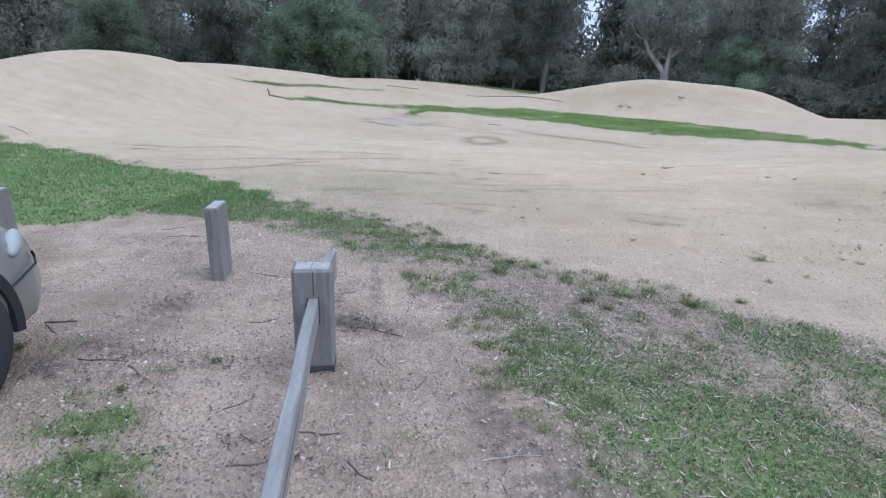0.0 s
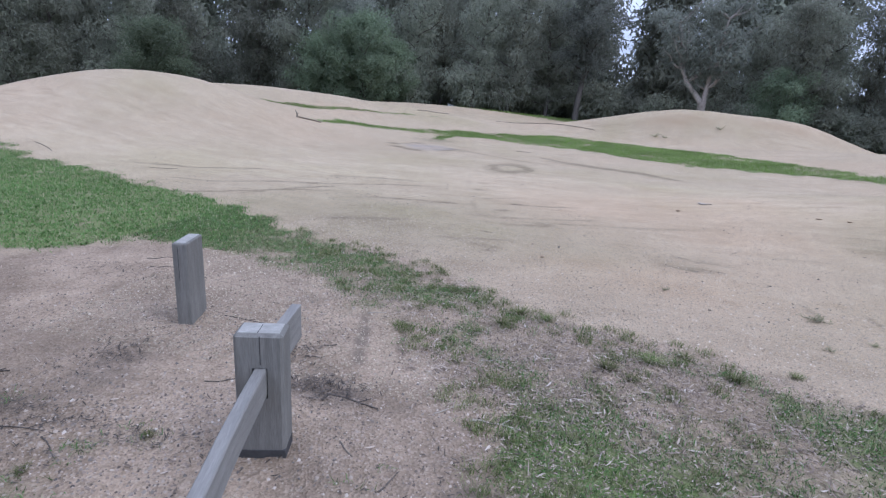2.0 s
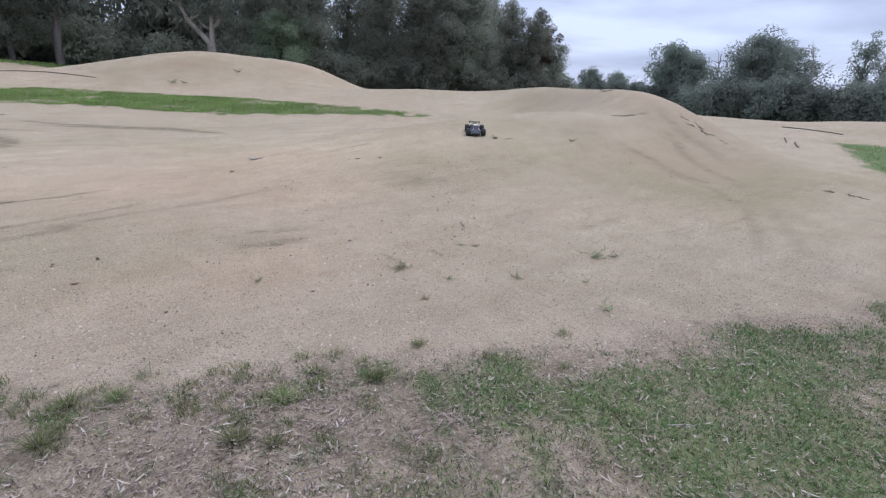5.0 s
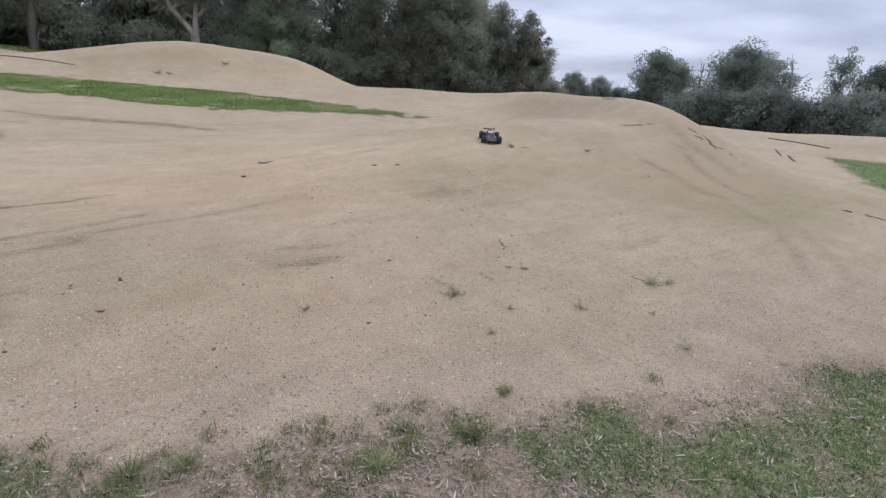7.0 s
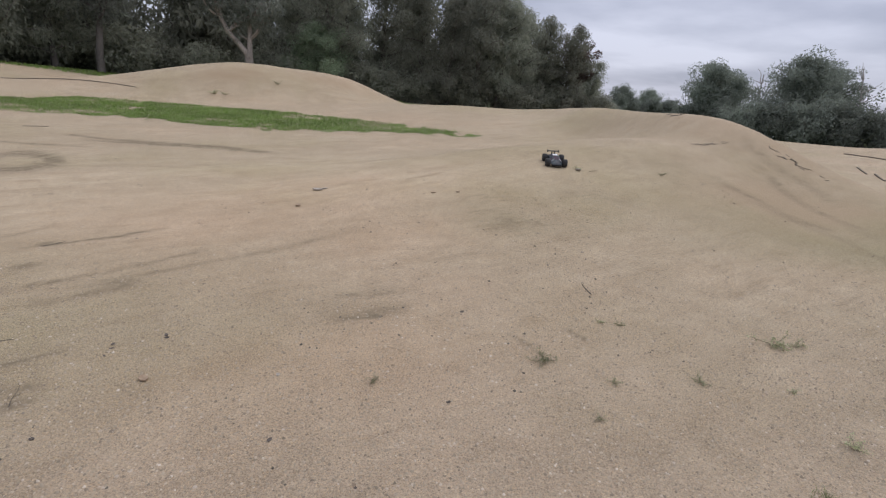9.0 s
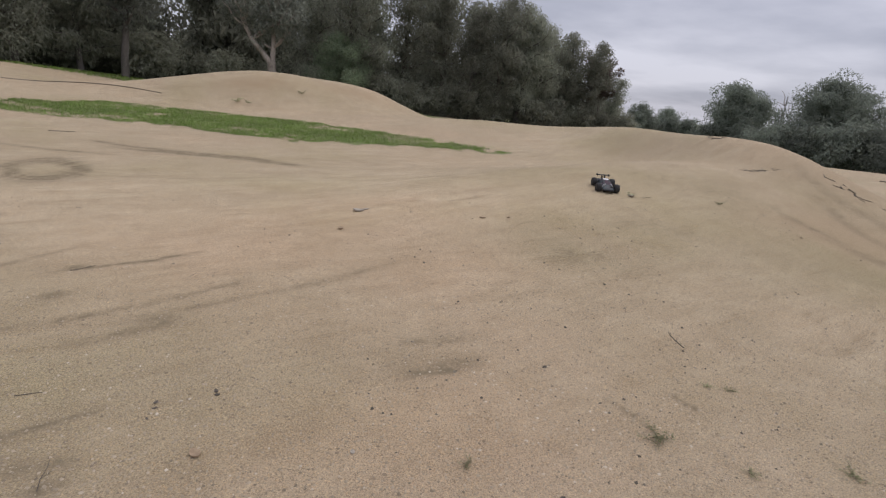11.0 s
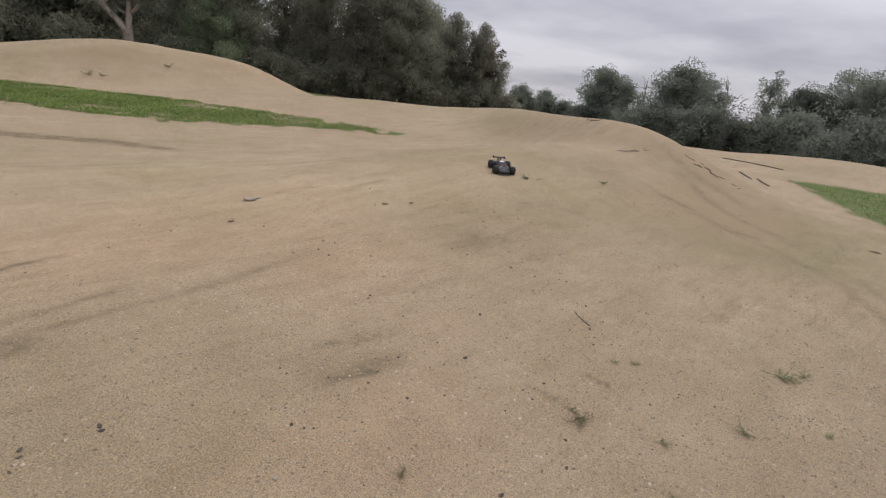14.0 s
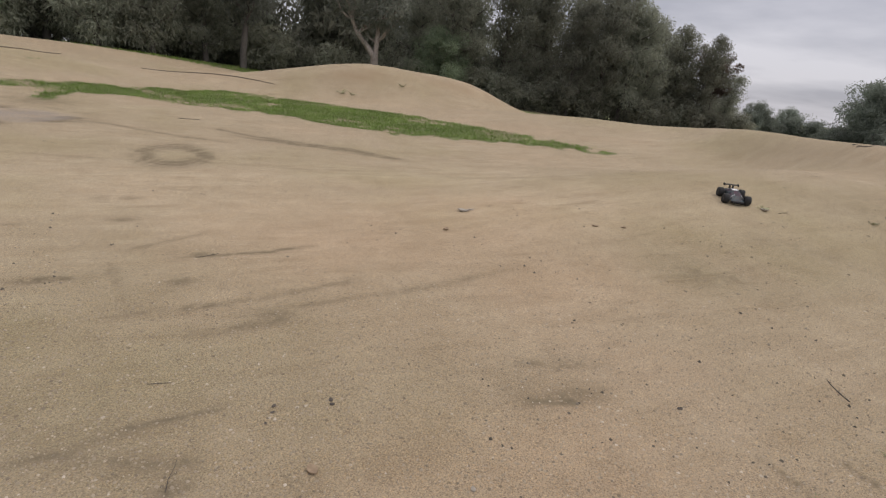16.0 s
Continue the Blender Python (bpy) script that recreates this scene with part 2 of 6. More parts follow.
def ground_mat():
    m, n, l, b = node_mat("ground_cover")
    geo = n.new("ShaderNodeNewGeometry")
    pos = geo.outputs["Position"]

    def attr(name):
        a = n.new("ShaderNodeAttribute")
        a.attribute_name = name
        return a.outputs["Fac"]

    # packed decomposed granite
    wide, mid = noise_node(n, l, 0.33, 5, 0.6, pos), noise_node(n, l, 2.3, 6, 0.65, pos)
    grain, coarse = noise_node(n, l, 130, 3, 0.7, pos), noise_node(n, l, 26, 4, 0.7, pos)
    patchy = noise_node(n, l, 0.9, 5, 0.6, pos)
    turn = n.new("ShaderNodeMapping")
    turn.inputs["Rotation"].default_value = (0, 0, radians(22))
    turn.inputs["Scale"].default_value = (0.42, 3.6, 1)
    l.new(pos, turn.inputs["Vector"])
    streak = noise_node(n, l, 1.0, 8, 0.68, turn.outputs[0])
    streak.inputs["Distortion"].default_value = 0.5
    sand = n.new("ShaderNodeValToRGB")
    set_ramp(sand, [(0.34, (0.312, 0.253, 0.17)), (0.5, (0.374, 0.312, 0.219)), (0.66, (0.43, 0.367, 0.266))])
    f = math_node(n, l, "MULTIPLY_ADD", wide.outputs["Fac"], 0.33, math_node(n, l, "MULTIPLY_ADD", streak.outputs["Fac"], 0.34, math_node(n, l, "MULTIPLY", mid.outputs["Fac"], 0.35)))
    l.new(f, sand.inputs["Fac"])
    speck = n.new("ShaderNodeValToRGB")
    set_ramp(speck, [(0.33, (0.5, 0.47, 0.44)), (0.5, (1, 1, 1)), (0.67, (1.4, 1.36, 1.31))])
    l.new(grain.outputs["Fac"], speck.inputs["Fac"])
    col = mix_node(n, l, 0.75, sand.outputs["Color"], speck.outputs["Color"], "MULTIPLY")
    tiny = n.new("ShaderNodeTexVoronoi")
    tiny.inputs["Scale"].default_value = 190
    l.new(pos, tiny.inputs["Vector"])
    sept = n.new("ShaderNodeSeparateColor")
    l.new(tiny.outputs["Color"], sept.inputs[0])
    bits = n.new("ShaderNodeValToRGB")
    set_ramp(bits, [(0.0, (0.5, 0.46, 0.43)), (0.12, (0.82, 0.80, 0.79)), (0.5, (1.0, 0.98, 0.95)), (0.8, (1.14, 1.09, 1.02)), (0.92, (1.2, 1.02, 0.82)), (1.0, (1.5, 1.42, 1.3))])
    l.new(sept.outputs[0], bits.inputs["Fac"])
    col = mix_node(n, l, 0.85, col, bits.outputs["Color"], "MULTIPLY")
    drag = n.new("ShaderNodeMapping")
    drag.inputs["Rotation"].default_value = (0, 0, radians(14))
    drag.inputs["Scale"].default_value = (1.3, 6.5, 1)
    l.new(pos, drag.inputs["Vector"])
    marks = noise_node(n, l, 1.0, 8, 0.68, drag.outputs[0])
    marks.inputs["Distortion"].default_value = 0.7
    dash = n.new("ShaderNodeValToRGB")
    set_ramp(dash, [(0.40, (1.05, 1.045, 1.04)), (0.54, (1, 1, 1)), (0.66, (0.72, 0.70, 0.66))])
    l.new(marks.outputs["Fac"], dash.inputs["Fac"])
    col = mix_node(n, l, math_node(n, l, "MULTIPLY_ADD", wide.outputs["Fac"], 2.6, -0.9, clamp=True), col, dash.outputs["Color"], "MULTIPLY")
    cast = n.new("ShaderNodeValToRGB")
    set_ramp(cast, [(0.36, (0.945, 0.965, 0.90)), (0.5, (1, 1, 1)), (0.64, (1.035, 1.0, 0.995))])
    l.new(noise_node(n, l, 0.16, 4, 0.6, pos).outputs["Fac"], cast.inputs["Fac"])
    col = mix_node(n, l, 1.0, col, cast.outputs["Color"], "MULTIPLY")
    # pinkish and olive soil, olive also shading the berm, and the paler dust of the driven line
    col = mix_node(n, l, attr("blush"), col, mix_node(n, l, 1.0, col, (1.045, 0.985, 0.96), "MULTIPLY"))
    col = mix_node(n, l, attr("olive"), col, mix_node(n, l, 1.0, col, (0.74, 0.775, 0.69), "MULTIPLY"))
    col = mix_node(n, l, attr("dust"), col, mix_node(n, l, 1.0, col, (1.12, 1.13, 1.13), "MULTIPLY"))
    # crumbs of dark soil and pale chips, a few to the hand's width
    crumb = n.new("ShaderNodeTexVoronoi")
    crumb.inputs["Scale"].default_value = 21
    l.new(pos, crumb.inputs["Vector"])
    sepk = n.new("ShaderNodeSeparateColor")
    l.new(crumb.outputs["Color"], sepk.inputs[0])
    size = math_node(n, l, "MULTIPLY_ADD", sepk.outputs[1], 0.22, 0.02)
    spot = math_node(n, l, "LESS_THAN", crumb.outputs["Distance"], size)
    some = math_node(n, l, "MULTIPLY", spot, math_node(n, l, "GREATER_THAN", math_node(n, l, "MULTIPLY_ADD", patchy.outputs["Fac"], 0.9, sepk.outputs[0]), 1.08))
    tone = n.new("ShaderNodeValToRGB")
    set_ramp(tone, [(0.0, (0.13, 0.10, 0.07)), (0.55, (0.22, 0.175, 0.12)), (0.7, (0.46, 0.39, 0.30)), (1.0, (0.55, 0.48, 0.39))])
    l.new(sepk.outputs[2], tone.inputs["Fac"])
    col = mix_node(n, l, math_node(n, l, "MULTIPLY", some, 0.8), col, tone.outputs["Color"])
    # brown clay, with the shade of the slopes mixed into its colour
    col = mix_node(n, l, attr("clay_and_shade"), col, (0.325, 0.24, 0.15))
    # loose pinkish gravel
    cell = n.new("ShaderNodeTexVoronoi")
    cell.inputs["Scale"].default_value = 75
    l.new(pos, cell.inputs["Vector"])
    peb = n.new("ShaderNodeValToRGB")
    set_ramp(peb, [(0.0, (0.16, 0.13, 0.11)), (0.25, (0.28, 0.222, 0.18)), (0.6, (0.388, 0.308, 0.25)), (0.92, (0.46, 0.385, 0.325)), (1.0, (0.56, 0.49, 0.43))])
    sepc = n.new("ShaderNodeSeparateColor")
    l.new(cell.outputs["Color"], sepc.inputs[0])
    l.new(sepc.outputs[0], peb.inputs["Fac"])
    dirt = n.new("ShaderNodeValToRGB")
    set_ramp(dirt, [(0.3, (0.27, 0.208, 0.15)), (0.7, (0.445, 0.352, 0.262))])
    l.new(mid.outputs["Fac"], dirt.inputs["Fac"])
    stones = mix_node(n, l, 0.42, dirt.outputs["Color"], peb.outputs["Color"])
    patch = noise_node(n, l, 1.7, 5, 0.6, pos)
    pf = n.new("ShaderNodeValToRGB")
    set_ramp(pf, [(0.35, (0.68, 0.645, 0.585)), (0.6, (1.04, 1.0, 0.92))])
    l.new(patch.outputs["Fac"], pf.inputs["Fac"])
    stones = mix_node(n, l, 1.0, stones, pf.outputs["Color"], "MULTIPLY")
    edge = math_node(n, l, "ADD", attr("gravel"), math_node(n, l, "MULTIPLY_ADD", coarse.outputs["Fac"], 0.7, -0.35), clamp=True)
    col = mix_node(n, l, edge, col, stones)
    # soil and thatch under the grass
    soil = n.new("ShaderNodeValToRGB")
    set_ramp(soil, [(0.3, (0.10, 0.074, 0.046)), (0.48, (0.21, 0.163, 0.108)), (0.66, (0.36, 0.288, 0.205))])
    l.new(coarse.outputs["Fac"], soil.inputs["Fac"])
    moss = noise_node(n, l, 9, 4, 0.7, pos)
    tint = math_node(n, l, "MULTIPLY", attr("lush"), math_node(n, l, "MULTIPLY_ADD", moss.outputs["Fac"], 1.5, -0.05), clamp=True)
    green = mix_node(n, l, tint, soil.outputs["Color"], (0.115, 0.178, 0.042))
    under = math_node(n, l, "ADD", attr("turf"), math_node(n, l, "MULTIPLY_ADD", coarse.outputs["Fac"], 1.0, -0.5), clamp=True)
    under = math_node(n, l, "MULTIPLY", under, math_node(n, l, "MULTIPLY", attr("turf"), 1.6, clamp=True))
    col = mix_node(n, l, under, col, green)
    broken = noise_node(n, l, 14, 6, 0.75, pos)
    wet = math_node(n, l, "MULTIPLY", attr("damp"), math_node(n, l, "MULTIPLY_ADD", broken.outputs["Fac"], 4.2, -1.2, clamp=True), clamp=True)
    earth = mix_node(n, l, coarse.outputs["Fac"], (0.12, 0.092, 0.055), (0.25, 0.20, 0.128))
    loam = mix_node(n, l, coarse.outputs["Fac"], (0.085, 0.066, 0.05), (0.245, 0.193, 0.147))
    col = mix_node(n, l, wet, col, mix_node(n, l, attr("gravel"), earth, loam))
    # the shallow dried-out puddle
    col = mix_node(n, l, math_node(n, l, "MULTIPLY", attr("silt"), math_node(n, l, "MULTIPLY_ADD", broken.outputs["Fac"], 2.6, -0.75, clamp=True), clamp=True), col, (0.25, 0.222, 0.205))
    l.new(col, b.inputs["Base Color"])
    b.inputs["Roughness"].default_value = 0.95
    b.inputs["Specular IOR Level"].default_value = 0.2
    h = math_node(n, l, "MULTIPLY_ADD", cell.outputs["Distance"], math_node(n, l, "MULTIPLY_ADD", attr("gravel"), 0.7, 0.12), math_node(n, l, "MULTIPLY_ADD", coarse.outputs["Fac"], 0.5, math_node(n, l, "MULTIPLY", grain.outputs["Fac"], 0.3)))
    add_bump(n, l, b, h, 0.85, 0.017)
    return m


M_GROUND = ground_mat()
M_BARK = simple("dark_bark", [(0.3, (0.05, 0.044, 0.039)), (0.7, (0.16, 0.14, 0.12))], 3, 0.9, bump=0.6, fine=20, stretch=(1, 1, 0.3))
M_PALE = simple("pale_gum_bark", [(0.3, (0.17, 0.14, 0.115)), (0.55, (0.34, 0.30, 0.26)), (0.8, (0.50, 0.46, 0.41))], 1.5, 0.75, bump=0.3, fine=12, stretch=(1, 1, 0.4))
M_DEAD = simple("bare_grey_wood", [(0.3, (0.22, 0.20, 0.18)), (0.7, (0.42, 0.39, 0.36))], 3, 0.85)
M_OAK = leafy("sheoak_leaves", [(0.0, (0.176, 0.184, 0.138)), (0.5, (0.222, 0.23, 0.172)), (1.0, (0.266, 0.27, 0.206))], sky=0.35, through=0.55)
M_GUM = leafy("gum_leaves", [(0.0, (0.17, 0.183, 0.148)), (0.5, (0.215, 0.226, 0.184)), (1.0, (0.26, 0.267, 0.216))], sky=0.35, through=0.55)
# distance haze over the far trees is mixed into this leaf colour
M_FARLEAF = leafy("hazy_far_leaves", [(0.0, (0.15, 0.17, 0.138)), (0.5, (0.188, 0.21, 0.168)), (1.0, (0.222, 0.242, 0.194))], sky=0.35, through=0.55)
M_RUST = leafy("rusty_gum_leaves", [(0.0, (0.15, 0.11, 0.085)), (0.5, (0.20, 0.15, 0.115)), (1.0, (0.25, 0.20, 0.15))], sky=0.65, through=0.4)
M_WATTLE = leafy("wattle_leaves", [(0.0, (0.122, 0.15, 0.094)), (0.5, (0.162, 0.195, 0.122)), (1.0, (0.20, 0.232, 0.148))], sky=0.35, through=0.55)
M_GRASS = leafy("green_grass", [(0.0, (0.05, 0.095, 0.026)), (0.5, (0.088, 0.155, 0.043)), (0.85, (0.135, 0.21, 0.07)), (1.0, (0.30, 0.27, 0.165))], 0.55, sky=0.75, through=0.12)
M_LAWN = leafy("lawn_grass", [(0.0, (0.062, 0.118, 0.026)), (0.5, (0.10, 0.185, 0.042)), (0.85, (0.15, 0.235, 0.07)), (1.0, (0.32, 0.29, 0.17))], 0.6, sky=0.75, through=0.12)
M_TURF = leafy("short_turf", [(0.0, (0.045, 0.078, 0.024)), (0.5, (0.082, 0.14, 0.042)), (0.8, (0.125, 0.168, 0.056)), (0.92, (0.21, 0.18, 0.11)), (1.0, (0.32, 0.27, 0.185))], 0.7, sky=0.75, through=0.12)
M_FIELD = leafy("field_grass", [(0.0, (0.13, 0.225, 0.04)), (0.5, (0.175, 0.29, 0.055)), (0.74, (0.23, 0.33, 0.09)), (0.92, (0.28, 0.30, 0.12)), (1.0, (0.33, 0.30, 0.17))], 0.6, sky=0.75, through=0.12)
M_MOWN = leafy("mown_grass", [(0.0, (0.105, 0.172, 0.046)), (0.5, (0.118, 0.186, 0.05)), (1.0, (0.135, 0.198, 0.058))], 0.6, sky=0.75, through=0.12)
M_TUFT = leafy("olive_tuft", [(0.0, (0.075, 0.098, 0.03)), (0.5, (0.13, 0.155, 0.052)), (0.85, (0.19, 0.195, 0.085)), (1.0, (0.33, 0.29, 0.17))], 0.65, sky=0.6, through=0.15)
M_DRY = leafy("dry_grass", [(0.0, (0.13, 0.13, 0.055)), (0.5, (0.22, 0.20, 0.10)), (1.0, (0.36, 0.31, 0.20))], 0.7, sky=0.75, through=0.12)
M_LITTER = leafy("dead_leaf_litter", [(0.0, (0.06, 0.042, 0.03)), (0.4, (0.18, 0.135, 0.098)), (0.8, (0.34, 0.27, 0.205)), (1.0, (0.50, 0.42, 0.335))], 0.8, through=0.0)
M_PALELEAF = leafy("pale_dry_leaves", [(0.0, (0.12, 0.085, 0.058)), (0.4, (0.25, 0.195, 0.142)), (0.85, (0.40, 0.335, 0.255)), (1.0, (0.55, 0.485, 0.40))], 0.75, through=0.0)
M_DEBRIS = leafy("dark_bark_debris", [(0.0, (0.03, 0.025, 0.02)), (0.6, (0.085, 0.068, 0.052)), (1.0, (0.19, 0.155, 0.12))], 0.9, through=0.0)
M_PEBBLE = leafy("gravel_stones", [(0.0, (0.09, 0.072, 0.056)), (0.3, (0.235, 0.187, 0.138)), (0.7, (0.355, 0.287, 0.213)), (0.95, (0.44, 0.362, 0.275)), (1.0, (0.55, 0.475, 0.38))], 0.85, through=0.0)
M_CHIPS = leafy("pale_gravel_chips", [(0.0, (0.085, 0.072, 0.062)), (0.4, (0.215, 0.177, 0.142)), (0.88, (0.34, 0.28, 0.222)), (1.0, (0.50, 0.43, 0.36))], 0.85, through=0.0)
M_GRIT = leafy("sand_grit", [(0.0, (0.165, 0.13, 0.092)), (0.25, (0.25, 0.203, 0.14)), (0.7, (0.32, 0.262, 0.184)), (0.95, (0.405, 0.33, 0.24)), (1.0, (0.5, 0.43, 0.34))], 0.9, through=0.0)
M_TIMBER = simple("weathered_grey_timber", [(0.28, (0.112, 0.106, 0.092)), (0.5, (0.165, 0.156, 0.136)), (0.72, (0.238, 0.226, 0.198))], 3.0, 0.85, bump=0.5, fine=22, stretch=(9, 9, 1))
M_RAIL = simple("weathered_rail_timber", [(0.28, (0.15, 0.141, 0.126)), (0.5, (0.213, 0.201, 0.18)), (0.72, (0.29, 0.275, 0.248))], 3.0, 0.85, bump=0.5, fine=22, stretch=(9, 1, 9))
# weathered end grain, its colour lifted for the skylight on the post tops
M_ENDGRAIN = simple("weathered_lit_end_grain", [(0.3, (0.22, 0.21, 0.185)), (0.55, (0.31, 0.297, 0.265)), (0.75, (0.40, 0.385, 0.35))], 14.0, 0.9, bump=0.5, fine=70)
M_DARKWOOD = simple("dark_timber", [(0.3, (0.03, 0.028, 0.027)), (0.7, (0.06, 0.056, 0.053))], 6, 0.9)
M_TWIG = simple("dead_twig", [(0.3, (0.045, 0.036, 0.03)), (0.7, (0.15, 0.125, 0.10))], 20, 0.9, objectwise=True)
M_PALETWIG = simple("bleached_twig", [(0.3, (0.22, 0.19, 0.15)), (0.7, (0.46, 0.41, 0.34))], 20, 0.9)
M_TANLEAF = simple("tan_dead_leaf", [(0.3, (0.21, 0.145, 0.09)), (0.7, (0.38, 0.28, 0.18))], 20, 0.85)
M_LOG = simple("half_buried_log", [(0.3, (0.09, 0.073, 0.055)), (0.7, (0.25, 0.205, 0.15))], 6, 0.95)

# ---- ground ----
# Each rise: centre x, y, height, half length, half width, turn in degrees, steepness.
RISES = [
    (-13.13, 14.87, 1.875, 3.79, 3.35, 67.1, 2.11),
    (-15.30, 23.88, 1.537, 8.02, 3.47, 34.3, 1.98),
    (-10.90, 37.71, 1.164, 11.51, 3.86, 40.4, 1.85),
    (3.90, 29.83, 1.089, 3.38, 1.08, -9.8, 2.07),
    (9.80, 31.25, 1.603, 4.28, 2.06, 5.2, 3.04),
    (15.59, 20.80, 0.814, 5.37, 4.21, 112.2, 2.03),
    (15.02, 12.79, 1.029, 4.27, 0.98, 70.4, 2.13),
    (10.12, 9.70, 0.805, 3.99, 1.91, 1.8, 2.07),
    (35.22, 7.30, 0.899, 6.59, 4.26, 37.7, 1.99),
]


def land(x, y):
    """The height of the bare ground."""
    x, y = np.asarray(x, float), np.asarray(y, float)
    s = y - 9.623 - 0.25 * np.maximum(x, 0)
    z = 0.017512 * np.logaddexp(0, s / 2.0) * 2.0 - 0.028581 * np.logaddexp(0, (x - 14) / 2.0) * 2.0
    z = 1.1 * np.tanh(z / 1.1) - 0.9 * smooth(44, 54, x + 0.35 * (y - 20))
    for cx, cy, a, ln, wd, turn, steep in RISES:
        c, sn = math.cos(radians(turn)), math.sin(radians(turn))
        u, v = ((x - cx) * c + (y - cy) * sn) / ln, (-(x - cx) * sn + (y - cy) * c) / wd
        z = z + a * np.exp(-0.5 * (u * u + v * v + 1e-9) ** (steep / 2))
    return z


# Where the grass verge meets the track, and where it meets the car park's gravel.
VERGE_TRACK = [(-16, 10.2), (-9.6, 8.2), (-7.3, 7.75), (-5.1, 7.0), (-3.5, 6.5), (-2.7, 5.87), (-1.43, 5.27), (-0.6, 4.93), (0.06, 4.45), (0.5, 4.06),
               (1.0, 3.86), (1.6, 3.8), (2.0, 3.62), (2.4, 3.32), (3.0, 3.08), (3.5, 2.92), (4.1, 2.8), (4.8, 2.5), (5.5, 2.2), (9.0, 0.3), (14, -3), (40, -22)]
VERGE_GRAVEL = [(5, -22), (1.9, -3), (1.3, 0.0), (0.95, 1.3), (0.75, 1.7), (0.58, 1.93), (0.44, 2.1), (0.38, 2.48), (0.05, 2.7), (-0.25, 3.25), (-0.7, 3.66),
                (-1.35, 3.95), (-2.2, 4.25), (-2.8, 4.28), (-3.4, 4.2), (-4.0, 3.5), (-7, 3.2), (-16, 4.2)]
VERGE = VERGE_TRACK + VERGE_GRAVEL
STRIP = [(-8.35, 17.5), (-7.95, 20.0), (-6.7, 21.4), (-4.85, 22.1), (-4.45, 20.4), (-4.1, 20.2), (-3.9, 22.1), (-2.9, 22.5), (-0.4, 21.4), (1.9, 20.1), (3.6, 18.8), (4.7, 17.95), (6.4, 17.7),
         (8.0, 17.0), (9.4, 16.0), (10.45, 15.7), (10.6, 16.8), (9.6, 18.2), (9.0, 19.2), (7.95, 21.7), (6.7, 24.2), (4.8, 26.0), (2.8, 27.2), (0, 27.6),
         (-2.2, 26.0), (-3.6, 25.2), (-5.0, 23.8), (-6.9, 22.1), (-8.8, 20.6)]
FAR_STRIP = [(-9.9, 15.2), (-10.9, 20.1), (-9.7, 23.0), (-7.9, 24.9), (-5.7, 28.3), (-8.0, 25.3), (-9.95, 23.7), (-11.5, 21.2)]
RIGHT_GREEN = [(23.8, 8.35), (18.4, 6.1), (15.6, 4.95), (14.0, 4.0), (14.4, 2.0), (19, -0.5), (27, -0.5), (25.4, 4.1), (24.4, 5.5), (24.5, 7.0)]
# The greener turf that runs on beside the car park.
TURF_RIGHT = [(2.04, 3.26), (2.41, 3.3), (2.95, 3.17), (3.5, 2.9), (5.5, 2.2), (14, -3), (40, -22), (5, -22), (1.9, -3), (1.4, 0), (1.05, 1.2), (0.85, 1.7), (0.62, 2.1), (0.35, 2.55),
              (0.3, 2.84), (0.6, 2.72), (0.95, 2.66), (1.3, 2.45), (1.58, 2.32), (1.78, 2.3), (1.9, 2.48), (1.97, 2.8)]
LITTER_SPOT, BARE_SPOT = (1.15, 3.0), (1.75, 2.9)
# Clumps of grass in the verge: x, y, half sizes, how thick it grows.
CLUMPS_NEAR = [(-0.47, 4.5, 0.24, 0.2, 0.9), (-0.5, 4.1, 0.18, 0.14, 0.7), (-0.4, 3.62, 0.14, 0.09, 0.8), (-0.61, 3.67, 0.07, 0.07, 0.8), (-1.2, 3.78, 0.12, 0.1, 0.8), (-0.98, 3.92, 0.14, 0.07, 0.6),
               (-0.9, 4.7, 0.3, 0.2, 0.8), (0.28, 3.45, 0.12, 0.1, 0.6), (0.12, 3.2, 0.1, 0.12, 0.6), (0.85, 3.78, 0.22, 0.09, 0.7), (1.62, 3.6, 0.16, 0.1, 0.6), (1.88, 3.4, 0.12, 0.1, 0.6),
               (1.1, 3.33, 0.12, 0.1, 0.6), (0.35, 4.05, 0.2, 0.1, 0.6), (0.05, 3.0, 0.1, 0.16, 0.7), (0.22, 2.86, 0.08, 0.08, 0.7), (0.06, 2.77, 0.08, 0.07, 0.7)]
CLUMPS_FAR = [(-0.02, 3.88, 0.1, 0.1, 0.6), (0.52, 3.88, 0.17, 0.13, 0.8), (0.23, 3.46, 0.16, 0.2, 0.55), (0.07, 4.16, 0.32, 0.22, 0.75), (0.46, 2.66, 0.14, 0.24, 0.6), (0.60, 2.2, 0.18, 0.3, 0.75),
              (0.30, 3.22, 0.16, 0.14, 0.55), (-0.07, 3.92, 0.14, 0.1, 0.6), (0.9, 3.8, 0.2, 0.07, 0.6), (1.58, 3.55, 0.2, 0.1, 0.5), (0.75, 3.28, 0.1, 0.08, 0.45), (1.05, 2.12, 0.5, 0.4, 0.85),
              (0.95, 1.65, 0.35, 0.4, 0.8), (1.5, 1.5, 0.6, 0.45, 0.8), (-0.85, 4.5, 0.55, 0.35, 0.85), (-1.5, 4.75, 0.6, 0.45, 1.0), (-0.45, 4.15, 0.4, 0.3, 0.8)]


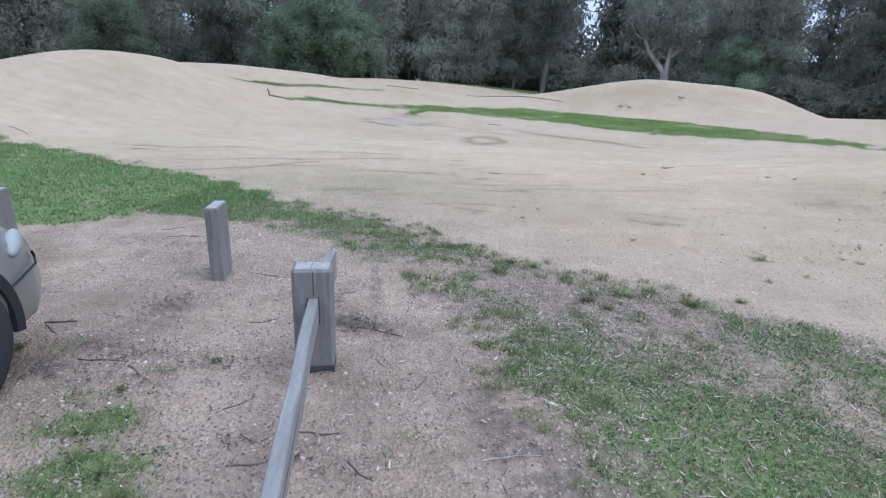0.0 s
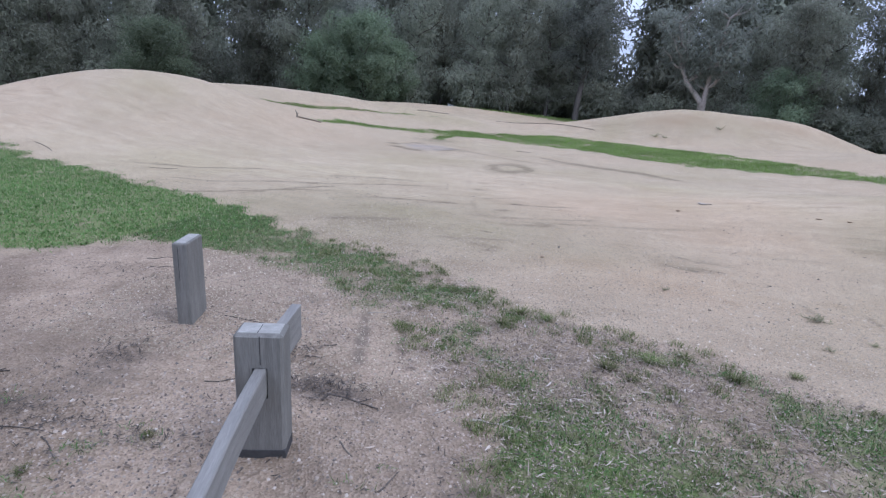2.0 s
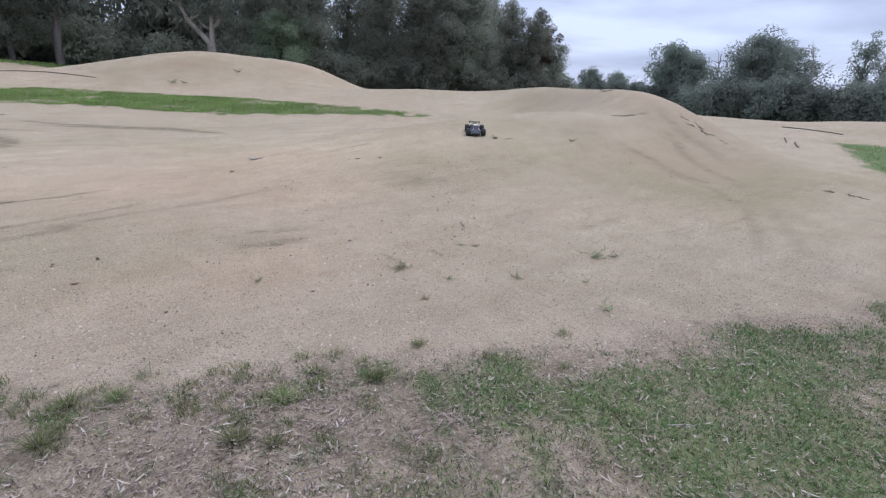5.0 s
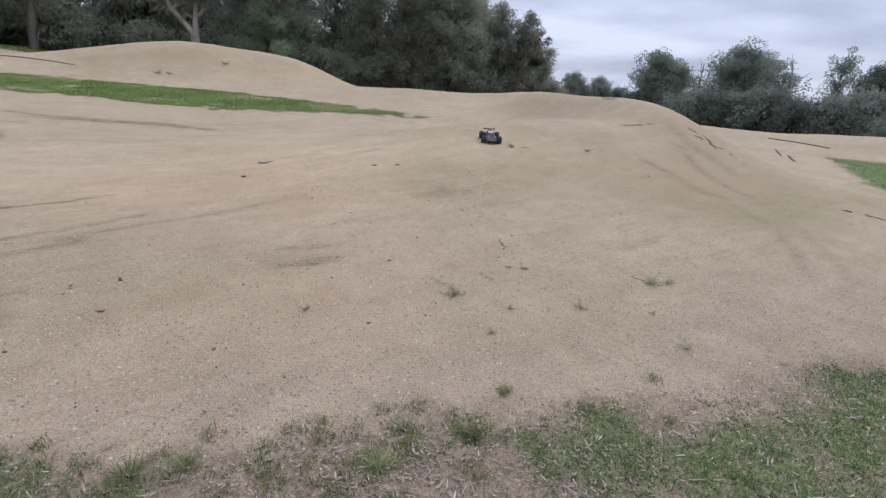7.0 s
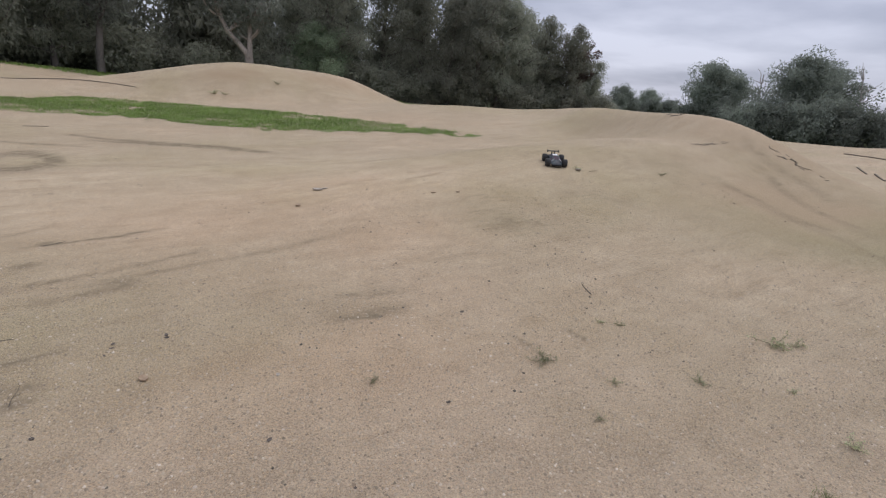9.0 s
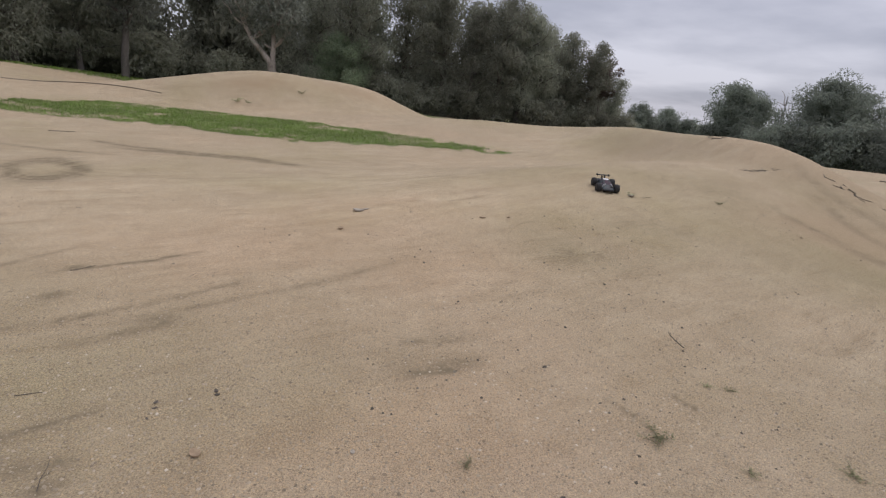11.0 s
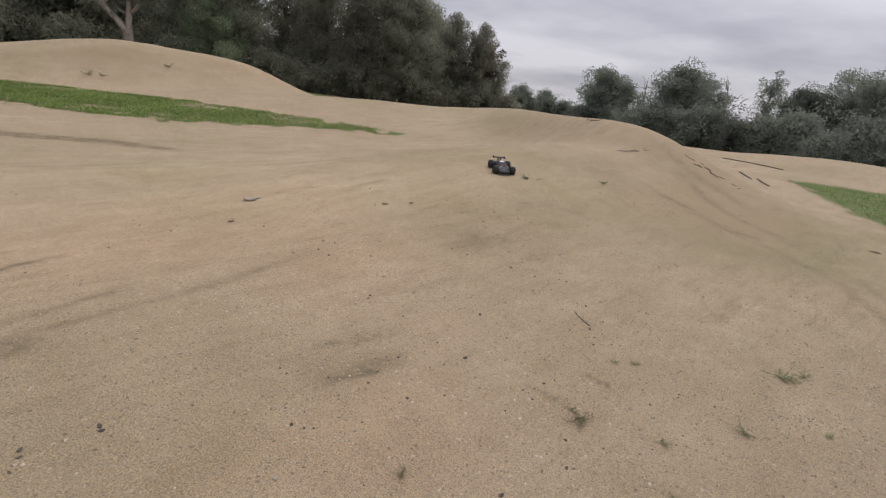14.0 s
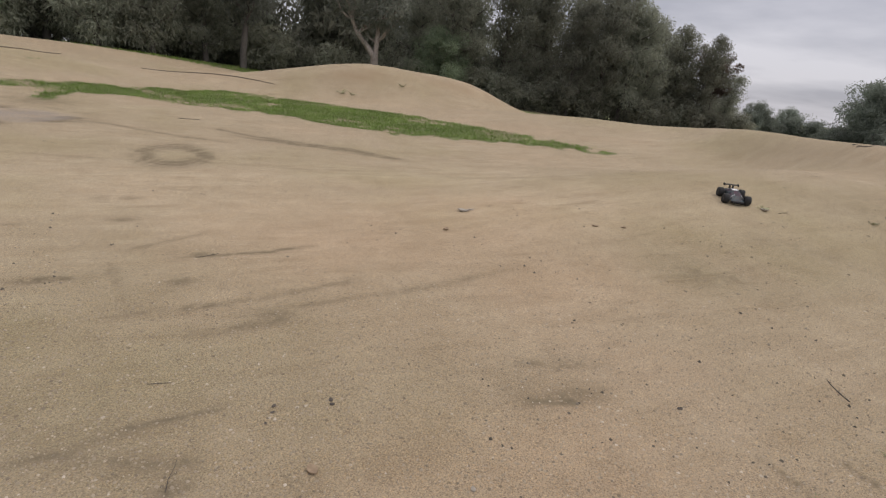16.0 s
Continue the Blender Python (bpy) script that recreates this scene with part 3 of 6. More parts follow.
def turf_cover(x, y, ground_only=False):
    """How much grass grows (0 to 1) and how lush it is."""
    d = inside(x, y, VERGE) + (vnoise(x, y, 0.35, 3) - 0.5) * 0.45 + (vnoise(x, y, 0.12, 4) - 0.5) * 0.2
    patchy = 0.45 * vnoise(x, y, 0.55, 11) + 0.35 * vnoise(x, y, 0.2, 12) + 0.2 * vnoise(x, y, 0.07, 15)
    left = smooth(-1.7, -3.0, x - 0.25 * (y - 5))
    right = smooth(-0.14, 0.16, inside(x, y, TURF_RIGHT) + (vnoise(x, y, 0.3, 16) - 0.5) * 0.3 + (vnoise(x, y, 0.09, 19) - 0.5) * 0.16)
    mid = np.zeros(np.shape(x))
    for a, b, u, v, w in CLUMPS_NEAR + CLUMPS_FAR:
        mid = np.maximum(mid, w * np.exp(-(((x - a) / u) ** 4 + ((y - b) / v) ** 4)))
    bare = np.exp(-(((x - LITTER_SPOT[0]) / 0.45) ** 2 + ((y - LITTER_SPOT[1]) / 0.3) ** 2)) + 1.1 * np.exp(-(((x - BARE_SPOT[0]) / 0.32) ** 2 + ((y - BARE_SPOT[1]) / 0.38) ** 2))
    fringe = 0.28 * smooth(-0.1, -1.6, x) + 0.14
    want = np.clip(0.17 + np.maximum.reduce([0.98 * left, 0.60 * right, 0.70 * mid, fringe]) - 0.2 * np.clip(bare, 0, 1) * (1 - right), 0.04, 1)
    tufts = sum(np.exp(-(((x - a) / 0.16) ** 2 + ((y - b) / 0.1) ** 2)) for a, b in ((-1.22, 1.22), (-1.13, 1.33), (-0.97, 1.0), (-0.86, 1.08), (-1.06, 0.93), (-0.8, 0.93)))
    spots = sum(np.exp(-(((x - a) / 0.1) ** 2 + ((y - b) / 0.07) ** 2)) for a, b in ((-1.2, 1.5), (-1.34, 1.42), (-1.76, 1.82), (-1.14, 1.71), (-0.93, 1.85), (0.0, 1.9), (0.18, 1.45)))
    cover = smooth(0.0, 0.35, d) * smooth(-0.12, 0.3, d + 0.5 * (vnoise(x, y, 0.8, 20) - 0.45)) * smooth(1 - want - 0.3, 1 - want + 0.3, 0.5 + 1.6 * (patchy - 0.5) + 0.08)
    cover = np.maximum(cover, np.clip(tufts * (0.5 + vnoise(x, y, 0.08, 18)), 0, 1))
    cover = np.maximum(cover, 0.6 * np.clip(spots, 0, 1) * smooth(0.3, 0.6, vnoise(x, y, 0.08, 14)))
    lush = np.clip(0.35 + 0.6 * left + 0.35 * right + 0.3 * mid + tufts, 0, 1)
    ds = inside(x, y, STRIP) + 0.16 * smooth(-4, -7, x) + ((vnoise(x, y, 1.1, 21) - 0.5) * 0.85 + (vnoise(x, y, 0.35, 22) - 0.5) * 0.6) * (0.25 + 0.75 * smooth(-7, -3.5, x))
    thin = smooth(6.2, 9.5, x) * smooth(16.3, 18.2, y)
    strip = smooth(0, 0.3, ds) * np.clip(1.15 - 0.75 * thin * smooth(0.35, 0.6, vnoise(x, y, 0.8, 23)) - 0.75 * smooth(0.55, 0.72, 0.6 * vnoise(x, y, 1.6, 24) + 0.4 * vnoise(x, y, 0.45, 27)), 0, 1)
    df = inside(x, y, FAR_STRIP) + (vnoise(x, y, 0.8, 25) - 0.5) * 0.4
    dr = inside(x, y, RIGHT_GREEN) + (vnoise(x, y, 1.0, 26) - 0.5) * 0.8
    away = np.maximum(smooth(37.5, 39.5, np.hypot(x - 0.5, y - 4) + 0.1 * np.maximum(x, 0)) * smooth(26, 20, x), smooth(-18.0, -19.5, x + 0.12 * (y - 15)) * smooth(8, 14, y))
    away = np.maximum(away, smooth(52, 58, np.hypot(x, y)))
    field = np.maximum.reduce([strip, smooth(0, 0.2, df) * 0.9, smooth(0, 0.5, dr), away])
    thatch = smooth(-0.15, 0.35, d) * (0.2 + 0.9 * vnoise(x, y, 0.28, 13) * vnoise(x, y, 0.06, 17) * 1.7)
    if ground_only:
        # worn spots let the brown thatch through
        worn = smooth(0.12, 0.5, field * (0.3 + 0.75 * vnoise(x, y, 0.9, 29) + 0.45 * vnoise(x, y, 0.3, 30)) - 0.12)
        return np.maximum.reduce([cover, field, thatch]), np.maximum(lush * cover, 0.95 * worn)
    return np.maximum(cover, field), np.maximum(lush * (cover > 0.02), np.where(field > 0.02, 0.95, 0))


def gravel_cover(x, y):
    """Loose gravel: the car park, thinning out on to the track."""
    park = smooth(-0.45, 0.05, inside(x, y, VERGE_GRAVEL + [(-16, -60), (5, -60)]) + (vnoise(x, y, 0.3, 31) - 0.5) * 0.4)
    near = inside(x, y, VERGE)
    apron = 0.42 * smooth(-2.4, 0.1, near) * smooth(-4.2, -1.2, x)
    verge = 0.85 * smooth(-0.2, 0.15, near) * smooth(-2.2, -1.2, x)
    return np.maximum(np.maximum(park, apron), np.maximum(verge, 0.14 * smooth(-4.5, -0.5, near)))


# Wheel marks and scuffs: from x, y to x, y, half width, depth of tone.
SCUFFS_NEAR = [(-0.64, 5.92, -0.23, 6.11, 0.035, 0.6), (-0.23, 6.11, 0.18, 6.22, 0.025, 0.62), (-0.44, 5.93, 0.04, 5.84, 0.06, 0.42), (-0.08, 5.63, 0.05, 5.68, 0.05, 0.5), (-0.02, 8.41, 0.83, 8.58, 0.03, 0.85), (-0.53, 8.65, -0.12, 9.05, 0.04, 0.5),
               (-0.44, 7.31, 0.18, 7.46, 0.05, 0.5), (0.18, 7.44, 1.12, 7.68, 0.045, 0.36), (0.07, 7.0, 0.56, 7.13, 0.05, 0.5), (0.67, 7.32, 1.49, 7.43, 0.035, 0.42), (1.49, 7.43, 2.59, 7.61, 0.05, 0.3), (2.05, 6.24, 2.54, 6.08, 0.06, 0.5),
               (1.87, 5.87, 2.34, 5.78, 0.045, 0.65), (2.88, 5.08, 2.87, 4.88, 0.022, 0.75), (3.3, 4.92, 3.27, 4.77, 0.022, 0.75)]
SCUFFS_LEFT = [(-5.53, 7.84, -3.61, 8.62, 0.05, 0.75), (-4.71, 6.95, -3.25, 7.92, 0.05, 0.75), (-4.02, 7.31, -3.24, 8.38, 0.045, 0.7), (-2.19, 6.22, -1.39, 6.59, 0.09, 0.65), (-2.26, 7.8, -0.91, 8.06, 0.05, 0.65),
               (-3.61, 8.62, -1.93, 9.38, 0.05, 0.65), (-3.72, 9.77, -2.26, 9.85, 0.06, 0.6), (-7.2, 8.6, -5.4, 9.4, 0.07, 0.65), (0.06, 16.85, 1.18, 15.79, 0.09, 0.8), (1.18, 15.79, 3.3, 14.3, 0.2, 1.3),
               (0.6, 15.9, 2.6, 14.5, 0.08, 0.9), (-2.35, 16.68, -0.14, 15.33, 0.07, 0.7), (-4, 13.2, 2.5, 12.6, 0.06, 0.22), (-0.69, 8.21, -0.44, 7.61, 0.05, 0.3), (2.5, 12.2, 7.0, 11.2, 0.08, 0.2)]
SCUFFS_BERM = [(9.72, 7.45, 9.06, 5.35, 0.16, 0.3), (9.06, 5.35, 8.17, 4.43, 0.1, 0.25), (11.44, 7.47, 9.71, 5.18, 0.12, 0.34), (7.92, 4.09, 6.25, 3.36, 0.07, 0.3), (8.04, 3.76, 6.7, 3.12, 0.07, 0.28),
               (9.31, 6.12, 9.15, 5.45, 0.12, 0.4), (6.04, 7.79, 6.87, 7.18, 0.2, 0.2), (12.6, 8.4, 11.3, 6.3, 0.14, 0.3), (4.56, 7.27, 5.02, 6.88, 0.1, 0.3)]
BLOTS_NEAR = [(-0.08, 7.85, 0.09, 0.05, 1.0), (-0.8, 9.57, 0.1, 0.07, 0.7), (-0.85, 10.51, 0.08, 0.06, 0.6), (-1.17, 10.45, 0.07, 0.1, 0.6), (0.52, 7.18, 0.12, 0.06, 0.7), (-0.02, 8.47, 0.06, 0.05, 1.0),
              (2.3, 6.15, 0.22, 0.07, 0.6), (2.1, 5.84, 0.2, 0.06, 0.8), (-3.0, 16.8, 0.4, 0.25, 0.7), (-4.2, 19.8, 0.5, 0.5, 0.7)]
BLOTS_FAR = [(-1.58, 2.25, 0.12, 0.22, 0.9), (-1.75, 1.9, 0.18, 0.1, 0.9), (-1.8, 1.6, 0.2, 0.12, 0.8), (-0.34, 2.43, 0.13, 0.07, 1.0), (-0.5, 2.5, 0.08, 0.1, 1.0), (9.2, 8.2, 0.7, 0.5, 0.2),
             (4.8, 7.1, 0.5, 0.35, 0.25), (-1.8, 6.4, 0.6, 0.25, 0.3), (2.1, 5.95, 0.3, 0.13, 0.5), (-9.0, 12.5, 1.4, 1.0, 0.14)]


def dampness(x, y):
    """Wheel tracks, scuffs and dark patches of the track."""
    d = np.zeros(np.shape(x))
    for x0, y0, x1, y1, wd, st in SCUFFS_NEAR + SCUFFS_LEFT + SCUFFS_BERM:
        ln = math.hypot(x1 - x0, y1 - y0)
        u = ((x - x0) * (x1 - x0) + (y - y0) * (y1 - y0)) / ln
        v = (-(x - x0) * (y1 - y0) + (y - y0) * (x1 - x0)) / ln + 0.06 * np.sin(u * 2.1 + x0)
        fade = smooth(-0.35 * ln, 0.12 * ln, u) * smooth(1.35 * ln, 0.88 * ln, u)
        d = np.maximum(d, min(1.5, 1.6 * st) * fade * np.exp(-(v / wd) ** 2) * (0.35 + 1.2 * vnoise(x, y, 0.16, 41)) * (0.5 + vnoise(x, y, 0.05, 43)))
    for cx, cy, a, b, s in BLOTS_NEAR + BLOTS_FAR:
        d = np.maximum(d, s * np.exp(-0.5 * (((x - cx) / a) ** 2 + ((y - cy) / b) ** 2)) * (0.3 + 1.3 * vnoise(x, y, 0.2, 44)))
    ring = np.hypot((x + 0.66) / 0.46, (y - 13.5) / 0.85)
    arcs = 0.5 + 0.5 * np.sin(ring * 24 + 3 * vnoise(x, y, 0.5, 48))
    d = np.maximum(d, 2.2 * np.exp(-((ring - 1) / 0.36) ** 2) * (0.3 + 1.1 * vnoise(x, y, 0.3, 42)) * (0.25 + 0.75 * arcs))
    edge = np.hypot((x + 3.9) / 0.95, (y - 17.1) / 1.15) + (vnoise(x, y, 0.4, 49) - 0.5) * 0.4
    d = np.maximum(d, 1.6 * np.exp(-((edge - 1) / 0.26) ** 2) * smooth(0.3, 0.75, vnoise(x, 2 * y, 0.5, 50)))
    # trodden dark soil where the gravel gives way to the verge, and stained ground by the cars
    rim = inside(x, y, VERGE)
    d = np.maximum(d, 1.15 * np.exp(-((rim + 0.10) / 0.25) ** 2) * smooth(0.2, 0.55, x) * smooth(2.4, 1.9, y) * (0.2 + 1.3 * vnoise(x, y, 0.12, 45)))
    d = np.maximum(d, 0.3 * smooth(0.52, 0.72, vnoise(x, y, 0.7, 46)) * smooth(0.6, 0.2, x) * smooth(4.6, 4.0, y) * (0.4 + 0.9 * vnoise(x, y, 0.08, 47)))
    # a rut in the gravel between the posts and the verge
    for x0, y0, x1, y1, w, st in ((-0.6, 3.54, -0.51, 3.29, 0.045, 0.75), (-0.51, 3.29, -0.35, 2.75, 0.05, 0.9), (-0.29, 3.5, -0.14, 2.94, 0.035, 0.8)):
        ln = math.hypot(x1 - x0, y1 - y0)
        u, v = ((x - x0) * (x1 - x0) + (y - y0) * (y1 - y0)) / ln, (-(x - x0) * (y1 - y0) + (y - y0) * (x1 - x0)) / ln
        d = np.maximum(d, st * np.exp(-(v / w) ** 4) * smooth(-0.05, 0.05, u) * smooth(ln + 0.05, ln - 0.05, u))
    return np.clip(d, 0, 1)


def clay_and_shade(x, y):
    # ochre clay on berm and mound flanks, their shade painted in with it
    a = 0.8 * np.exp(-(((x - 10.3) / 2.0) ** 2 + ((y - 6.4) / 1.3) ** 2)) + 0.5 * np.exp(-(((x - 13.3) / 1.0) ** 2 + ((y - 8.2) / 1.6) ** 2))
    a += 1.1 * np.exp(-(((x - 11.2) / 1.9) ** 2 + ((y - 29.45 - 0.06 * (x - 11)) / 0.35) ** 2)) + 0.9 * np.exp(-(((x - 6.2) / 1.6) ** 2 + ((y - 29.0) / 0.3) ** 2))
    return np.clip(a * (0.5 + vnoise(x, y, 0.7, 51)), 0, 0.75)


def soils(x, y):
    """Where the soil of the track differs in colour: pinkish, olive (with the berm's shade), dusty, silted."""
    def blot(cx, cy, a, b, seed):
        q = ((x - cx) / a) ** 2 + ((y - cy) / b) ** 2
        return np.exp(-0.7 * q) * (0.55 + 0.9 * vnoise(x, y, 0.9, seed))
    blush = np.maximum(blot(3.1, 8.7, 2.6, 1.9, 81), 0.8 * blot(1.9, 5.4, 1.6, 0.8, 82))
    # the last blot puts shade on the berm's near slope into the colour
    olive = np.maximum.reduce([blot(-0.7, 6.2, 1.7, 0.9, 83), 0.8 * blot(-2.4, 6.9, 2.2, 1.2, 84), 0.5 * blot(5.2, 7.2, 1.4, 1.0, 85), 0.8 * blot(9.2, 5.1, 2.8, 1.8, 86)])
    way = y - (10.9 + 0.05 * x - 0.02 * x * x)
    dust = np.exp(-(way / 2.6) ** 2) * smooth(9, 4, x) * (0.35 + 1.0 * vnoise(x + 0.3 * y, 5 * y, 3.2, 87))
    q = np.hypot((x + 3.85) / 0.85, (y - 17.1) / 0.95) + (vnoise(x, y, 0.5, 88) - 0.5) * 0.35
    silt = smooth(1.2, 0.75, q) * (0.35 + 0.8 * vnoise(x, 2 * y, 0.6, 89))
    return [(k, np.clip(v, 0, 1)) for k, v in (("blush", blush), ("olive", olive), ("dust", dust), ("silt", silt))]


def ground_z(x, y):
    """The ground with its small unevenness."""
    z = land(x, y)
    g = gravel_cover(x, y)
    near = smooth(30, 10, np.hypot(x, y))
    z = z + (vnoise(x, y, 1.3, 61) - 0.5) * 0.035 + (vnoise(x, y, 0.4, 62) - 0.5) * 0.012
    return z + near * ((vnoise(x, y, 0.09, 63) - 0.5) * (0.006 + 0.012 * g) + (vnoise(x, y, 0.035, 64) - 0.5) * 0.008 * g)


def build_ground():
    front = np.arange(-78, 104, 0.41)
    rest = np.arange(104, 282, 3.0)
    az_ = np.radians(np.concatenate([front, rest]))
    rad = [0.3]
    for reach, ratio in ((2.4, 1.014), (8.0, 1.008), (20.0, 1.0062), (62.0, 1.0145), (560.0, 1.045)):
        while rad[-1] < reach:
            rad.append(rad[-1] * ratio)
    rad = np.array(rad)
    cx, cy = 0.5, 0.6
    a, r = np.meshgrid(az_, rad)
    x, y = cx + r * np.sin(a), cy + r * np.cos(a)
    n, k = a.shape[1], a.shape[0]
    x, y = np.append(x.ravel(), cx), np.append(y.ravel(), cy)
    verts = np.stack([x, y, ground_z(x, y)], 1)
    i = np.arange(n)
    j = (i + 1) % n
    base = (np.arange(k - 1) * n)[:, None]
    quads = np.stack([base + i, base + n + i, base + n + j, base + j], 2).reshape(-1, 4)
    hub = np.stack([np.full(n, k * n), i, j, j], 1)
    tris = np.concatenate([quads[:, [0, 1, 2]], quads[:, [0, 2, 3]], hub[:, :3]])
    me = mesh_np("ground", verts, tris[:, ::-1], True)
    turf, lush = turf_cover(x, y, True)
    for name, values in (("turf", turf), ("lush", lush), ("gravel", gravel_cover(x, y) * (1 - 0.3 * turf)), ("damp", dampness(x, y)), ("clay_and_shade", clay_and_shade(x, y)), *soils(x, y)):
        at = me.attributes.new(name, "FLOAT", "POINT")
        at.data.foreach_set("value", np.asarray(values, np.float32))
    me.materials.append(M_GROUND)
    return tagged(new("ground", me), "pale sandy dirt track with mounds, gravel and patchy grass", "ground", kind="structure")


ground = build_ground()


def gz(x, y):
    return float(ground_z(np.array([x]), np.array([y]))[0])


# ---- trees ----
def crown_mesh(name, clumps, per, length, width, droop, seed):
    """Leaves in clumps: clumps are centre x, y, z and radius. Each leaf is a narrow blade."""
    r = np.random.default_rng(seed)
    c = np.repeat(np.array([k[:3] for k in clumps]), per, 0)
    rad = np.repeat(np.array([k[3] for k in clumps]), per)
    d = r.normal(size=c.shape)
    d /= np.linalg.norm(d, axis=1)[:, None]
    p = c + d * (rad * r.uniform(0.25, 1.05, len(c)) ** 0.6)[:, None] * np.array([1, 1, 0.8])
    way = d * 0.6 + r.normal(size=c.shape) * 0.55 + np.array([0, 0, -droop])
    way /= np.linalg.norm(way, axis=1)[:, None]
    side = np.cross(way, r.normal(size=c.shape))
    side /= np.linalg.norm(side, axis=1)[:, None]
    ln = (length * r.uniform(0.6, 1.4, len(c)))[:, None]
    wd = (width * r.uniform(0.6, 1.4, len(c)))[:, None]
    v = np.stack([p + side * wd, p + way * ln, p - side * wd], 1).reshape(-1, 3)
    f = np.arange(len(v)).reshape(-1, 3)
    return mesh_np(name, v, f)


def limb_path(r, start, way, length, steps=5, rise=0.12, wobble=0.18):
    pts = [Vector(start)]
    d = Vector(way).normalized()
    for _ in range(steps):
        d = (d + Vector((r.normal() * wobble, r.normal() * wobble, rise + r.normal() * wobble * 0.5))).normalized()
        pts.append(pts[-1] + d * length / steps)
    return pts


def tapered(a, b, n):
    return [a + (b - a) * k / (n - 1) for k in range(n)]


def make_tree(name, label, seed, height, spread, bare, leaf_mat, bark, clump_r=1.0, per=120, limbs=16, length=0.42, width=0.05, droop=0.8, shape="cone", fill=1.0, trunk_r=None):
    """A tree: a tapered trunk, limbs, and a crown of leaf clumps on and round the limbs' ends."""
    r = np.random.default_rng(seed)
    tree = thing(name, label, "tree", "trees behind the track")
    trunk_r = trunk_r or height * 0.022
    top = limb_path(r, (0, 0, -0.4), (r.normal() * 0.06, r.normal() * 0.06, 1), height * 0.9, 7, 0.25, 0.07)
    tubes, clumps = [(top, tapered(trunk_r, trunk_r * 0.16, len(top)))], []
    for k in range(limbs):
        f = (k + 0.5) / limbs
        z = height * (bare + (0.88 - bare) * f)
        q = z / (height * 0.9) * (len(top) - 1)
        lo = int(min(q, len(top) - 2))
        start = top[lo].lerp(top[lo + 1], q - lo)
        a = k * 2.4 + r.uniform(-0.5, 0.5)
        reach = {"cone": 1.05 - 0.75 * f, "dome": math.sqrt(max(0.05, 1 - (f * 0.98) ** 2)), "round": math.sin(math.pi * (0.15 + 0.8 * f)), "vase": 0.5 + 0.5 * f, "umbrella": 0.9 if f > 0.3 else 0.5}[shape] * spread * r.uniform(0.75, 1.15)
        rise = {"cone": 0.05, "dome": 0.12, "round": 0.1, "vase": 0.3, "umbrella": 0.16}[shape]
        path = limb_path(r, start, (math.cos(a), math.sin(a), 0.25 if shape != "vase" else 0.8), reach, 5, rise)
        tubes.append((path, tapered(trunk_r * (0.42 - 0.2 * f), 0.02, len(path))))
        count = max(2, int(round((2 + reach * 1.1) * fill)))
        for c in range(count):
            s = (c + 0.8) / count
            q = s * (len(path) - 1)
            lo = int(min(q, len(path) - 2))
            p = path[lo].lerp(path[lo + 1], min(q - lo, 1.0))
            rad = clump_r * r.uniform(0.65, 1.25)
            clumps.append((p.x + r.normal() * 0.35 * rad, p.y + r.normal() * 0.35 * rad, p.z + r.normal() * 0.25 * rad, rad))
    for _ in range(3):
        clumps.append((top[-1].x + r.normal() * 0.3, top[-1].y + r.normal() * 0.3, top[-1].z + r.uniform(-0.8, 0.3), clump_r * 0.7))
    part("trunk", tubes_mesh("trunk", tubes, 5), bark, tree)
    part("crown", crown_mesh("crown", clumps, per, length, width, droop, seed + 1), leaf_mat, tree)
    return tree


def set_down(tree, x, y, turn=0.0, size=1.0, copy=True, tall=1.0):
    m = Matrix.Translation((x, y, gz(x, y) - 0.05)) @ Matrix.Rotation(radians(turn), 4, "Z") @ Matrix.Diagonal((size, size, size * tall, 1))
    if copy:
        return copy_thing(tree, m)
    tree.matrix_basis = m
    return tree


def polar(az_deg, dist, x0=0.5, y0=2.0):
    return x0 + dist * math.sin(radians(az_deg)), y0 + dist * math.cos(radians(az_deg))


